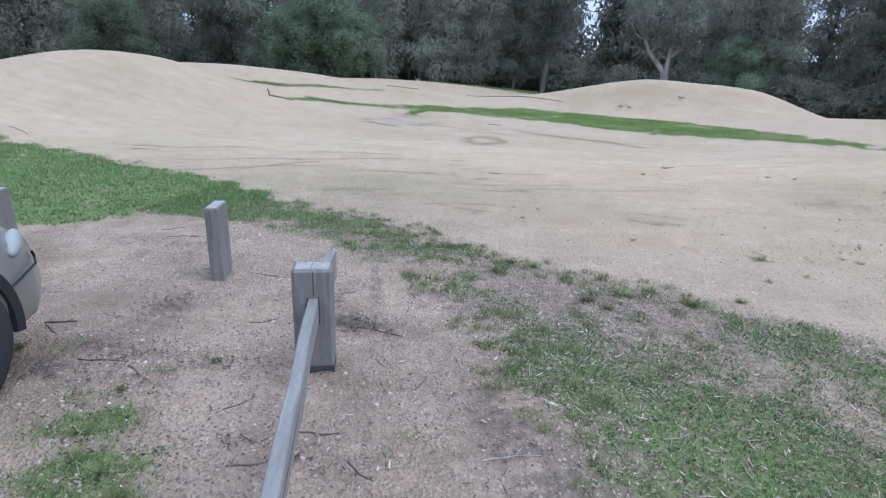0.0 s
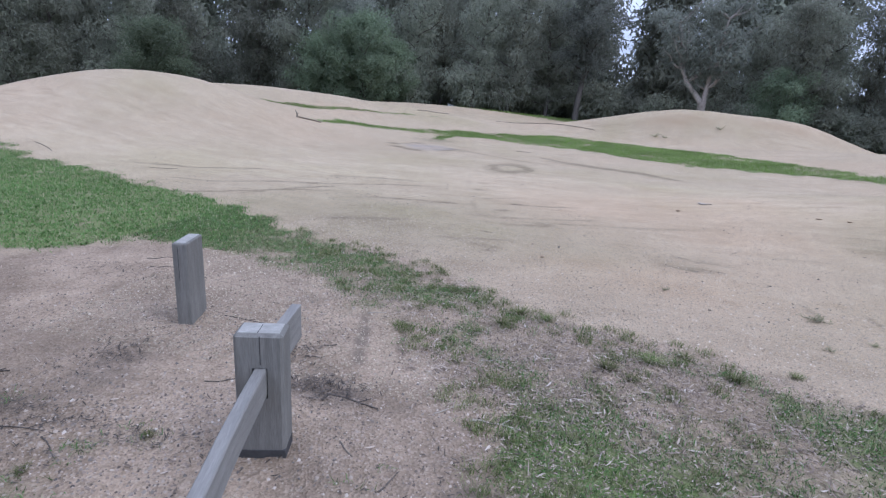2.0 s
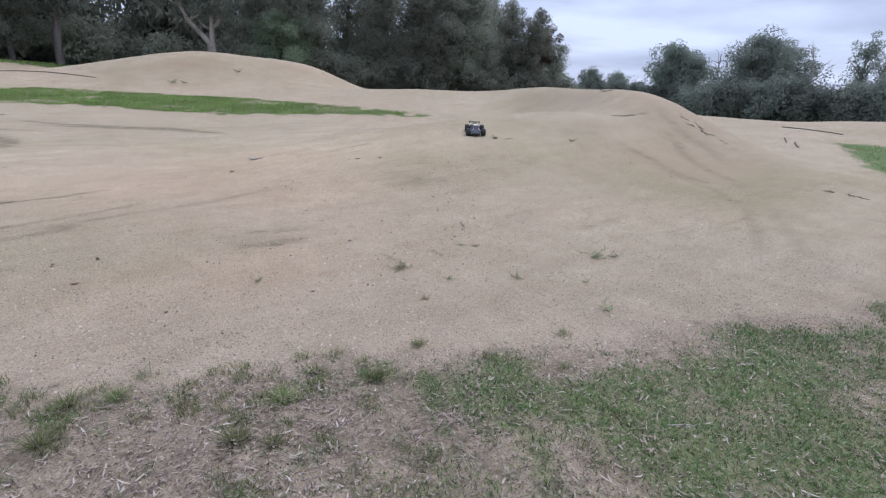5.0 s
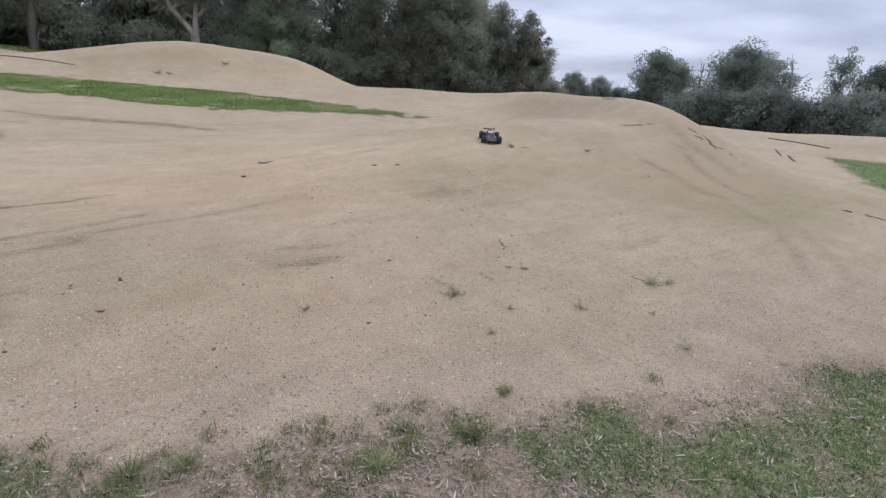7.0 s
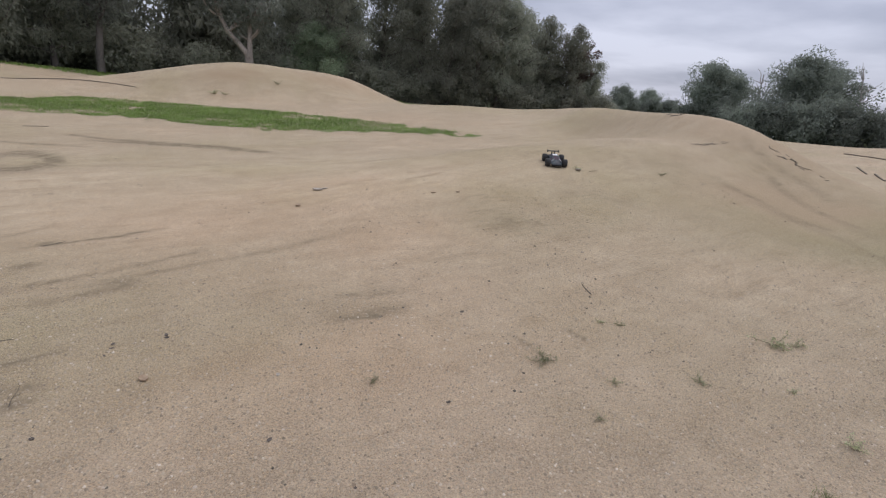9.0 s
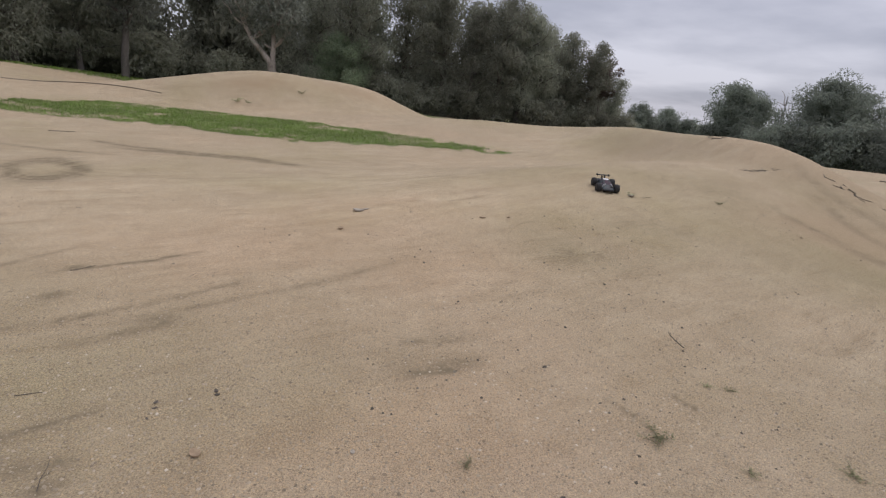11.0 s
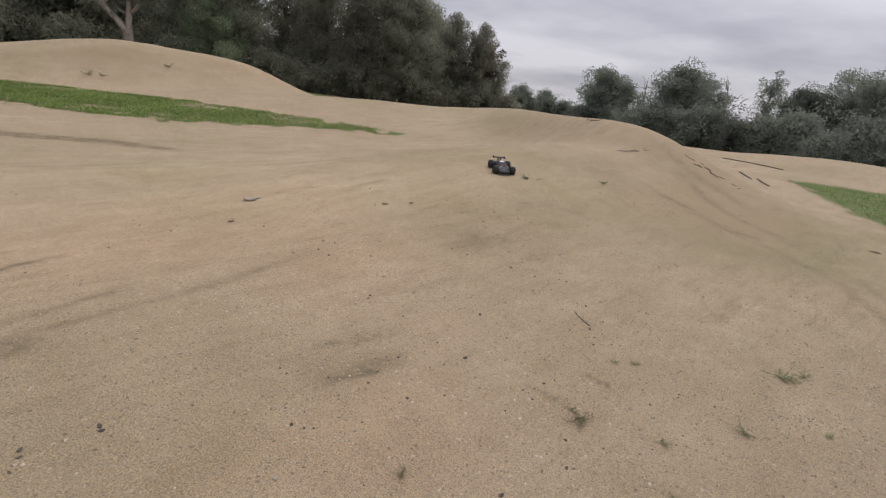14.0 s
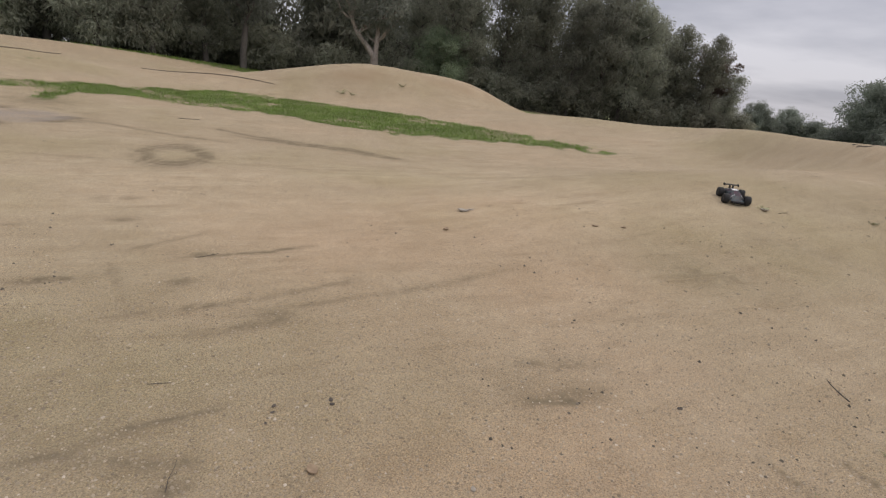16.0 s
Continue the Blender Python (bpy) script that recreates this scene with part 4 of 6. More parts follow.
def plant_treeline():
    oak_label = "dark grey-green she-oak with drooping needle foliage"
    kinds = [
        make_tree("sheoak_tree", oak_label, 101, 13.0, 3.4, 0.10, M_OAK, M_BARK, 1.0, 150, 22, length=0.27, width=0.042, shape="cone", droop=0.9),
        make_tree("sheoak_tree", oak_label, 102, 14.0, 3.0, 0.16, M_OAK, M_BARK, 0.95, 150, 22, length=0.27, width=0.042, shape="round", droop=0.9),
        make_tree("sheoak_tree", oak_label, 103, 12.0, 3.6, 0.06, M_OAK, M_BARK, 1.1, 150, 22, length=0.27, width=0.042, shape="cone", droop=0.8),
        make_tree("gum_tree", "tall dark grey-green gum tree with open foliage", 104, 14.5, 3.8, 0.28, M_GUM, M_BARK, 1.0, 150, 20, length=0.25, width=0.058, shape="round", droop=0.5),
    ]
    back = [
        make_tree("sheoak_tree", oak_label, 111, 13.0, 3.6, 0.08, M_OAK, M_BARK, 1.1, 50, 18, shape="cone", droop=0.9, length=0.5, width=0.1),
        make_tree("sheoak_tree", oak_label, 112, 14.0, 3.3, 0.14, M_OAK, M_BARK, 1.1, 50, 18, shape="round", droop=0.9, length=0.5, width=0.1),
    ]
    wattle = make_tree("wattle_tree", "bushy mid-green wattle tree", 105, 7.6, 3.2, 0.08, M_WATTLE, M_BARK, 0.95, 300, 20, length=0.17, width=0.05, shape="dome", droop=0.3)
    shrub = make_tree("understorey_shrub", "low dark green shrub under the trees", 106, 3.6, 2.4, 0.05, M_OAK, M_BARK, 0.8, 55, 12, length=0.28, width=0.075, shape="dome", droop=0.4)
    r = np.random.default_rng(33)
    used = set()

    def put(tree, az_deg, dist, size=1.0, tall=1.0):
        x, y = polar(az_deg, dist)
        first = tree.name not in used
        used.add(tree.name)
        set_down(tree, x, y, r.uniform(0, 360), size, not first, tall)

    def depth(a):
        return 44 + 0.0035 * max(a - 5, 0) ** 2 + 0.004 * max(-a - 20, 0) ** 2

    # front row, with the openings that let the sky through
    for a in (-66, -60, -54, -49.5, -45, -40.6, -33.5, -29, -25, -18, -14.5, -10.5, -6.6, -2.8, 0.6, 17.2, 20.4, 23.6, 26.8, 30, 33, 36, 39, 41.6, 44.0, 46.2, 48.2):
        k = int(r.integers(0, 4)) if a < 15 else int(r.integers(0, 3))
        put(kinds[k], a + r.uniform(-0.6, 0.6), depth(a) + r.uniform(-1.5, 2.5), r.uniform(0.92, 1.08) * float(np.interp(a, (28, 33, 37, 41, 43, 45, 47, 48.8), (0.96, 0.85, 0.78, 0.74, 0.7, 0.64, 0.56, 0.48))))
    # second and third rows
    gaps = (-37.0, -29.5, 4.5, 9.4, 24.5)
    for a in np.arange(-68, 44, 3.6):
        if min(abs(a - g) for g in gaps) < 1.5 or abs(a - 4.5) < 2.2:
            continue
        put(back[int(r.integers(0, 2))], a + r.uniform(-1, 1), depth(a) + r.uniform(6, 10), r.uniform(0.95, 1.2) * float(np.interp(a, (26, 30, 34, 40, 44), (1.0, 0.84, 0.73, 0.63, 0.5))))
    for a in np.arange(-70, 42, 5.2):
        if min(abs(a - g) for g in gaps) < 1.6:
            continue
        put(back[int(r.integers(0, 2))], a + r.uniform(-1, 1), depth(a) + r.uniform(13, 18), r.uniform(1.0, 1.25) * float(np.interp(a, (24, 29, 34, 40, 42), (1.0, 0.8, 0.7, 0.6, 0.5))))
    for a in np.arange(-66, 48, 2.7):
        put(shrub, a + r.uniform(-0.8, 0.8), depth(a) + r.uniform(1.5, 6), r.uniform(0.75, 1.3))
    for a in np.arange(17, 49.5, 1.7):
        put(shrub, a + r.uniform(-0.4, 0.4), depth(a) - r.uniform(0.5, 2.5), r.uniform(0.6, 0.85))
    for a, d, s in ((-22.6, 41, 1.0), (-27, 42.5, 0.85), (-19.0, 42, 0.75), (-43, 41, 0.8), (19.5, 42, 0.72)):
        put(wattle, a, d, s)
    for a, d in ((2.2, 57), (4.4, 55), (6.6, 56), (8.6, 58), (3.3, 62), (5.6, 62)):
        put(shrub, a, d, 1.15)
    for a, d, k in ((39.5, 62, 0.62), (42.0, 62, 0.6), (44.6, 62, 0.52), (46.6, 62, 0.42), (48.6, 60, 0.34), (36.5, 63, 0.62), (14.5, 58, 1.0)):
        put(back[1], a, d, k)
    for a in np.arange(-9, 16, 1.5):
        put(shrub, a, 60 + r.uniform(-2, 2), 1.1 + r.uniform(0, 0.4))
    put(kinds[3], 7.6, 72, 1.0)
    put(kinds[1], 2.4, 66, 0.8)
    rusty = make_tree("rusty_gum_tree", "small gum with rust-tinged crown at the tree line's end", 108, 6.6, 2.3, 0.55, M_RUST, M_BARK, 0.6, 150, 12, length=0.2, width=0.045, shape="umbrella", droop=0.2)
    used.add(rusty.name)
    x, y = polar(47.2, 50)
    set_down(rusty, x, y, 70, 1.0, False)
    small = make_tree("gum_sapling", "small open gum at the end of the tree line", 107, 8.0, 2.2, 0.35, M_GUM, M_BARK, 0.75, 90, 12, length=0.3, width=0.06, shape="vase", droop=0.4)
    used.add(small.name)
    x, y = polar(47.2, 60)
    set_down(small, x, y, 20, 0.8, False)


def forked_gum():
    """The old gum with a forked pale trunk."""
    r = np.random.default_rng(55)
    tree = thing("forked_gum_tree", "large old gum with forked pale trunk and sparse crown", "tree", "trees behind the track")
    trunk = [Vector((0, 0, -0.4)), Vector((0.04, 0, 1.2)), Vector((0, 0, 2.6))]
    part("trunk", tubes_mesh("trunk", [(trunk, [0.38, 0.32, 0.29])], 9), M_PALE, tree)
    left = [Vector((0, 0, 2.4)), Vector((-0.55, 0, 3.1)), Vector((-1.3, 0.1, 3.95)), Vector((-1.75, 0.2, 4.9)), Vector((-1.9, 0.2, 6.4)), Vector((-2.5, 0.3, 8.2))]
    right = [Vector((0.05, 0, 2.4)), Vector((0.12, 0.1, 3.5)), Vector((0.2, 0.1, 4.8)), Vector((0.4, 0.2, 6.4)), Vector((0.75, 0, 8.4))]
    part("limb", tubes_mesh("limb", [(left, [0.21, 0.19, 0.165, 0.14, 0.11, 0.06])], 8), M_PALE, tree)
    part("limb", tubes_mesh("limb", [(right, [0.21, 0.18, 0.155, 0.12, 0.06])], 8), M_PALE, tree)
    boughs, clumps = [], []
    for stem in (left[2:], right[1:]):
        for p in stem:
            for _ in range(4):
                a = r.uniform(0, 6.28)
                path = limb_path(r, p, (math.cos(a), math.sin(a) * 0.7, 0.6), r.uniform(1.6, 3.4), 5, 0.1, 0.28)
                boughs.append((path, tapered(0.09, 0.015, len(path))))
                for c in path[2:]:
                    clumps.append((c.x + r.normal() * 0.3, c.y + r.normal() * 0.3, c.z + r.normal() * 0.2, r.uniform(0.45, 0.9)))
    # dead boughs low on the far side
    for s in ((-1.6, 0, 1.4), (2.4, 0, 1.5), (2.8, 0.4, 1.2)):
        path = limb_path(r, (s[0] * 0.35, s[1], s[2] * 0.5), (s[0], s[1], 0.7), 2.6, 6, 0.02, 0.2)
        boughs.append((path, tapered(0.07, 0.015, len(path))))
    for b in boughs:
        part("bough", tubes_mesh("bough", [b], 5), M_PALE, tree)
    part("crown", crown_mesh("crown", clumps, 55, 0.3, 0.055, 0.6, 56), M_GUM, tree)
    x, y = polar(13.3, 42.5)
    set_down(tree, x, y, -12, 1.0, False)


def plant_right_group():
    """The separate trees beyond the track's low end."""
    dome = make_tree("dome_tree", "dense rounded dark green tree standing apart", 201, 7.0, 3.1, 0.22, M_FARLEAF, M_BARK, 1.0, 420, 26, length=0.17, width=0.055, shape="dome", droop=0.3)
    bush = make_tree("open_wattle_tree", "grey-green wattle with airy top branches", 202, 8.6, 3.3, 0.10, M_FARLEAF, M_BARK, 0.95, 260, 26, length=0.2, width=0.045, shape="round", droop=0.3)
    airy = make_tree("airy_gum_tree", "thin gum with sparse tufts and visible limbs", 203, 8.6, 2.6, 0.35, M_FARLEAF, M_PALE, 0.6, 110, 14, length=0.2, width=0.04, shape="vase", droop=0.3, fill=0.7)
    low = make_tree("low_bush", "low dark green bush at the field's edge", 204, 4.6, 3.2, 0.05, M_FARLEAF, M_BARK, 1.0, 90, 18, length=0.25, width=0.065, shape="dome", droop=0.4)
    umbrella = make_tree("umbrella_gum_tree", "wide flat-topped gum with layered crown", 205, 9.0, 5.2, 0.42, M_FARLEAF, M_BARK, 1.05, 280, 20, length=0.19, width=0.052, shape="umbrella", droop=0.2)
    spots = [(dome, 60.4, 66, 1.12), (bush, 66.9, 66, 1.15), (airy, 74.3, 70, 1.05), (low, 63.2, 60, 0.9), (umbrella, 82.6, 70, 1.08)]
    for tree, a, d, s in spots:
        x, y = polar(a, d)
        set_down(tree, x, y, a * 3, s, False)
    for tree, a, d, s in ((low, 65.4, 60, 1.0), (low, 67.6, 59, 1.05), (low, 69.8, 60, 1.15), (low, 72.2, 59, 0.95), (low, 74.6, 60, 1.1), (low, 77.0, 61, 1.3), (low, 79.4, 58, 0.9), (low, 82, 60, 1.35), (low, 84.6, 57, 1.0),
                          (low, 87.2, 58, 1.25), (low, 90, 59, 1.2), (low, 93, 58, 1.2), (low, 96, 59, 1.2), (low, 99, 58, 1.2), (umbrella, 90.5, 76, 1.15), (umbrella, 80.5, 80, 0.9),
                          (bush, 69.6, 74, 0.95), (bush, 77.5, 78, 0.95), (umbrella, 97, 74, 1.2), (low, 58.2, 64, 0.8), (low, 61.2, 62, 0.85),
                          (bush, 51.6, 92, 0.62), (low, 53.0, 95, 0.95), (low, 55.0, 98, 1.0), (low, 56.6, 98, 0.95), (low, 58.6, 96, 0.9), (low, 50.8, 85, 0.72), (bush, 54.4, 100, 0.6), (low, 57.6, 90, 0.75)):
        x, y = polar(a, d)
        set_down(tree, x, y, a * 7 % 360, s)
    r = np.random.default_rng(77)
    for a, d, h in ((71.3, 66, 8.2), (63.2, 66, 7.2)):
        dead = thing("dead_tree", "leafless grey dead tree with thin branches", "tree", "trees beyond the track")
        stem = limb_path(r, (0, 0, -0.3), (0.05, 0, 1), h, 7, 0.2, 0.12)
        part("trunk", tubes_mesh("trunk", [(stem, tapered(0.16, 0.03, len(stem)))], 6), M_DEAD, dead)
        tubes = []
        for k in range(12):
            p = stem[3 + k % 4]
            ang = r.uniform(0, 6.28)
            path = limb_path(r, p, (math.cos(ang), math.sin(ang), 1.0), r.uniform(0.9, 2.2), 5, 0.12, 0.25)
            tubes.append((path, tapered(0.06, 0.018, len(path))))
        for b in tubes:
            part("branch", tubes_mesh("branch", [b], 4), M_DEAD, dead)
        x, y = polar(a, d)
        set_down(dead, x, y, 40, 1.0, False)


plant_treeline()
forked_gum()
plant_right_group()

# ---- car park: timber barriers and the parked car ----
ROW_TURN = math.degrees(math.atan2(0.30, 0.954))  # the rails run along +y turned to the left


def chamfered_post(w, d, h, cham=0.012, foot=-0.25):
    bm = bmesh.new()
    box(bm, -w / 2, w / 2, -d / 2, d / 2, foot, h)
    top = [e for e in bm.edges if all(v.co.z > h - 1e-4 for v in e.verts)]
    up = [e for e in bm.edges if abs(e.verts[0].co.z - e.verts[1].co.z) > 0.1]
    bmesh.ops.bevel(bm, geom=top + up, offset=cham, segments=2, affect="EDGES", profile=0.6)
    return bm


def mortised_post(w, d, h, x0, x1, z0, z1, deep):
    """A post whose front (-y) has a slot that takes the rail's end."""
    bm = bmesh.new()
    c = 0.012
    xs, zs = [-w / 2 + c, x0, x1, w / 2 - c], [-0.25, z0, z1, h - c]
    g = [[bm.verts.new((x, -d / 2, z)) for x in xs] for z in zs]
    for i in range(3):
        for j in range(3):
            if (i, j) != (1, 1):
                bm.faces.new((g[i][j], g[i][j + 1], g[i + 1][j + 1], g[i + 1][j]))
    ring = [g[1][1], g[1][2], g[2][2], g[2][1]]
    back = [bm.verts.new((v.co.x, -d / 2 + deep, v.co.z)) for v in ring]
    for k in range(4):
        bm.faces.new((ring[k], back[k], back[(k + 1) % 4], ring[(k + 1) % 4]))
    bm.faces.new(back)
    left = [bm.verts.new((-w / 2, -d / 2 + c, z)) for z in zs]
    right = [bm.verts.new((w / 2, -d / 2 + c, z)) for z in zs]
    for k in range(3):
        bm.faces.new((g[k][0], g[k + 1][0], left[k + 1], left[k]))
        bm.faces.new((g[k][3], right[k], right[k + 1], g[k + 1][3]))
    lb, rb = [bm.verts.new((-w / 2, d / 2, z)) for z in (zs[0], zs[3])], [bm.verts.new((w / 2, d / 2, z)) for z in (zs[0], zs[3])]
    bm.faces.new((*left, lb[1], lb[0]))
    bm.faces.new((*right, rb[1], rb[0]))
    bm.faces.new((lb[0], rb[0], rb[1], lb[1]))
    t = [bm.verts.new(p) for p in ((-w / 2 + c, -d / 2 + c, h), (w / 2 - c, -d / 2 + c, h), (w / 2 - c, d / 2 - c, h), (-w / 2 + c, d / 2 - c, h))]
    bm.faces.new(t)
    bm.faces.new((g[3][0], g[3][1], g[3][2], g[3][3], t[1], t[0]))
    bm.faces.new((left[3], g[3][0], t[0]))
    bm.faces.new((g[3][3], right[3], t[1]))
    bm.faces.new((left[3], t[0], t[3], lb[1]))
    bm.faces.new((right[3], rb[1], t[2], t[1]))
    bm.faces.new((lb[1], t[3], t[2], rb[1]))
    return bm


def build_barrier():
    at = Matrix.Translation((-0.432, 1.957, gz(-0.43, 1.95))) @ Matrix.Rotation(radians(17.0), 4, "Z")
    barrier = thing("timber_barrier", "weathered grey timber post with a rail let into it", "barrier", "timber posts round the car park", at=at)
    post = part("post", mortised_post(0.196, 0.124, 0.562, -0.028, 0.034, 0.275, 0.415, 0.07), M_TIMBER, barrier)
    # thin cap whose paler colour holds the light on the top
    bm = bmesh.new()
    box(bm, -0.083, 0.083, -0.048, 0.048, 0.552, 0.565, 0.002)
    part("post_top", bm, M_ENDGRAIN, post, "weathered end grain, paler for the sky's light on it")
    bm = bmesh.new()
    box(bm, -0.004, -0.0015, -0.047, 0.03, 0.5655, 0.5665)
    part("crack", bm, M_DARKWOOD, post)
    bm = bmesh.new()
    box(bm, -0.100, 0.100, -0.065, 0.065, -0.2, 0.032, 0.004)
    part("foot", bm, M_DARKWOOD, post, "dark foot of the post")
    # the rail slopes towards the viewer from the slot
    bm = bmesh.new()
    n = 14
    rings = []
    for k in range(n + 1):
        y = 0.05 - 2.35 * k / n
        sag = 0.006 * math.sin(k * 0.9)
        rings.append([bm.verts.new((x + 0.002 * math.sin(k * 1.7), y, z + sag)) for x, z in ((-0.024, 0.285), (0.022, 0.285), (0.026, 0.291), (0.026, 0.404), (0.021, 0.410), (-0.019, 0.410), (-0.024, 0.404), (-0.026, 0.291))])
    for a, b in zip(rings, rings[1:]):
        for k in range(8):
            bm.faces.new((a[k], a[(k + 1) % 8], b[(k + 1) % 8], b[k]))
    bm.faces.new(rings[0])
    bm.faces.new(rings[-1][::-1])
    rail = part("rail", bm, M_RAIL, barrier)
    rail.matrix_local = Matrix.Translation((0.003, -0.062, 0)) @ Matrix.Rotation(radians(1.5), 4, "Z") @ Matrix.Translation((0, 0.03, 0))
    bm = bmesh.new()
    box(bm, 0.0265, 0.0275, -1.6, -0.75, 0.35, 0.353)
    part("crack", bm, M_DARKWOOD, rail, "long drying crack along the rail")
    bm = bmesh.new()
    box(bm, -0.0225, 0.0225, 0.0, 0.26, 0.375, 0.542, 0.004)
    stub = part("short_rail", bm, M_RAIL, barrier, "short board fixed behind the post")
    stub.matrix_local = Matrix.Translation((0.052, 0.062, 0)) @ Matrix.Rotation(radians(-4), 4, "Z")
    bm = bmesh.new()
    box(bm, 0.006, 0.009, -0.0640, -0.0615, 0.43, 0.556)
    part("crack", bm, M_DARKWOOD, post)


def build_posts():
    at = Matrix.Translation((-1.632, 2.99, gz(-1.63, 2.99))) @ Matrix.Rotation(radians(ROW_TURN), 4, "Z")
    post = thing("timber_post", "weathered grey timber plank post set in gravel", "post", "timber posts round the car park", at=at)
    shaft = part("shaft", chamfered_post(0.092, 0.255, 0.55), M_TIMBER, post)
    bm = bmesh.new()
    box(bm, -0.033, 0.033, -0.114, 0.114, 0.54, 0.553, 0.002)
    part("post_top", bm, M_ENDGRAIN, shaft, "weathered end grain, paler for the sky's light on it")
    bm = bmesh.new()
    box(bm, -0.012, -0.009, -0.1285, -0.127, 0.3, 0.53)
    part("crack", bm, M_DARKWOOD, shaft)
    far = copy_thing(post, Matrix.Translation((-3.45, 2.90, gz(-3.45, 2.90))) @ Matrix.Rotation(radians(ROW_TURN), 4, "Z"))
    tagged(far, "weathered grey timber plank post behind the parked car")


def car_paint():
    m, n, l, b = node_mat("silver_car_paint")
    tc = n.new("ShaderNodeTexCoord")
    dust = noise_node(n, l, 3.0, 5, 0.6, tc.outputs["Object"])
    col = mix_node(n, l, dust.outputs["Fac"], (0.23, 0.235, 0.22), (0.30, 0.30, 0.28))
    l.new(col, b.inputs["Base Color"])
    b.inputs["Metallic"].default_value, b.inputs["Roughness"].default_value = 0.55, 0.38
    b.inputs["Coat Weight"].default_value, b.inputs["Coat Roughness"].default_value = 0.6, 0.12
    return m


def plain(name, color, rough=0.5, metal=0.0, trans=0.0):
    m, n, l, b = node_mat(name)
    tc = n.new("ShaderNodeTexCoord")
    v = noise_node(n, l, 14.0, 4, 0.6, tc.outputs["Object"])
    l.new(mix_node(n, l, v.outputs["Fac"], tuple(c * 0.8 for c in color), tuple(min(1, c * 1.2) for c in color)), b.inputs["Base Color"])
    b.inputs["Roughness"].default_value, b.inputs["Metallic"].default_value, b.inputs["Transmission Weight"].default_value = rough, metal, trans
    return m


M_PAINT = car_paint()
M_BLACK = plain("black_plastic", (0.012, 0.012, 0.013), 0.85)
M_TYRE = plain("tyre_rubber", (0.024, 0.023, 0.022), 0.85)
M_RIM = plain("grey_alloy", (0.42, 0.42, 0.42), 0.35, 0.8)
M_LENS = plain("clear_headlight", (0.27, 0.285, 0.265), 0.45)
M_WINDOW = plain("dark_car_glass", (0.03, 0.035, 0.04), 0.08)


def lathe(bm, profile, axis_x, cy, cz, steps=28):
    """A ring of (x, radius) points turned about the x axis through (cy, cz)."""
    rows = []
    for x, rad in profile:
        rows.append([bm.verts.new((axis_x + x, cy + rad * math.cos(2 * math.pi * s / steps), cz + rad * math.sin(2 * math.pi * s / steps))) for s in range(steps)])
    for a, b in zip(rows, rows[1:]):
        for s in range(steps):
            bm.faces.new((a[s], a[(s + 1) % steps], b[(s + 1) % steps], b[s]))
    bm.faces.new(rows[0][::-1])
    bm.faces.new(rows[-1])
    return bm


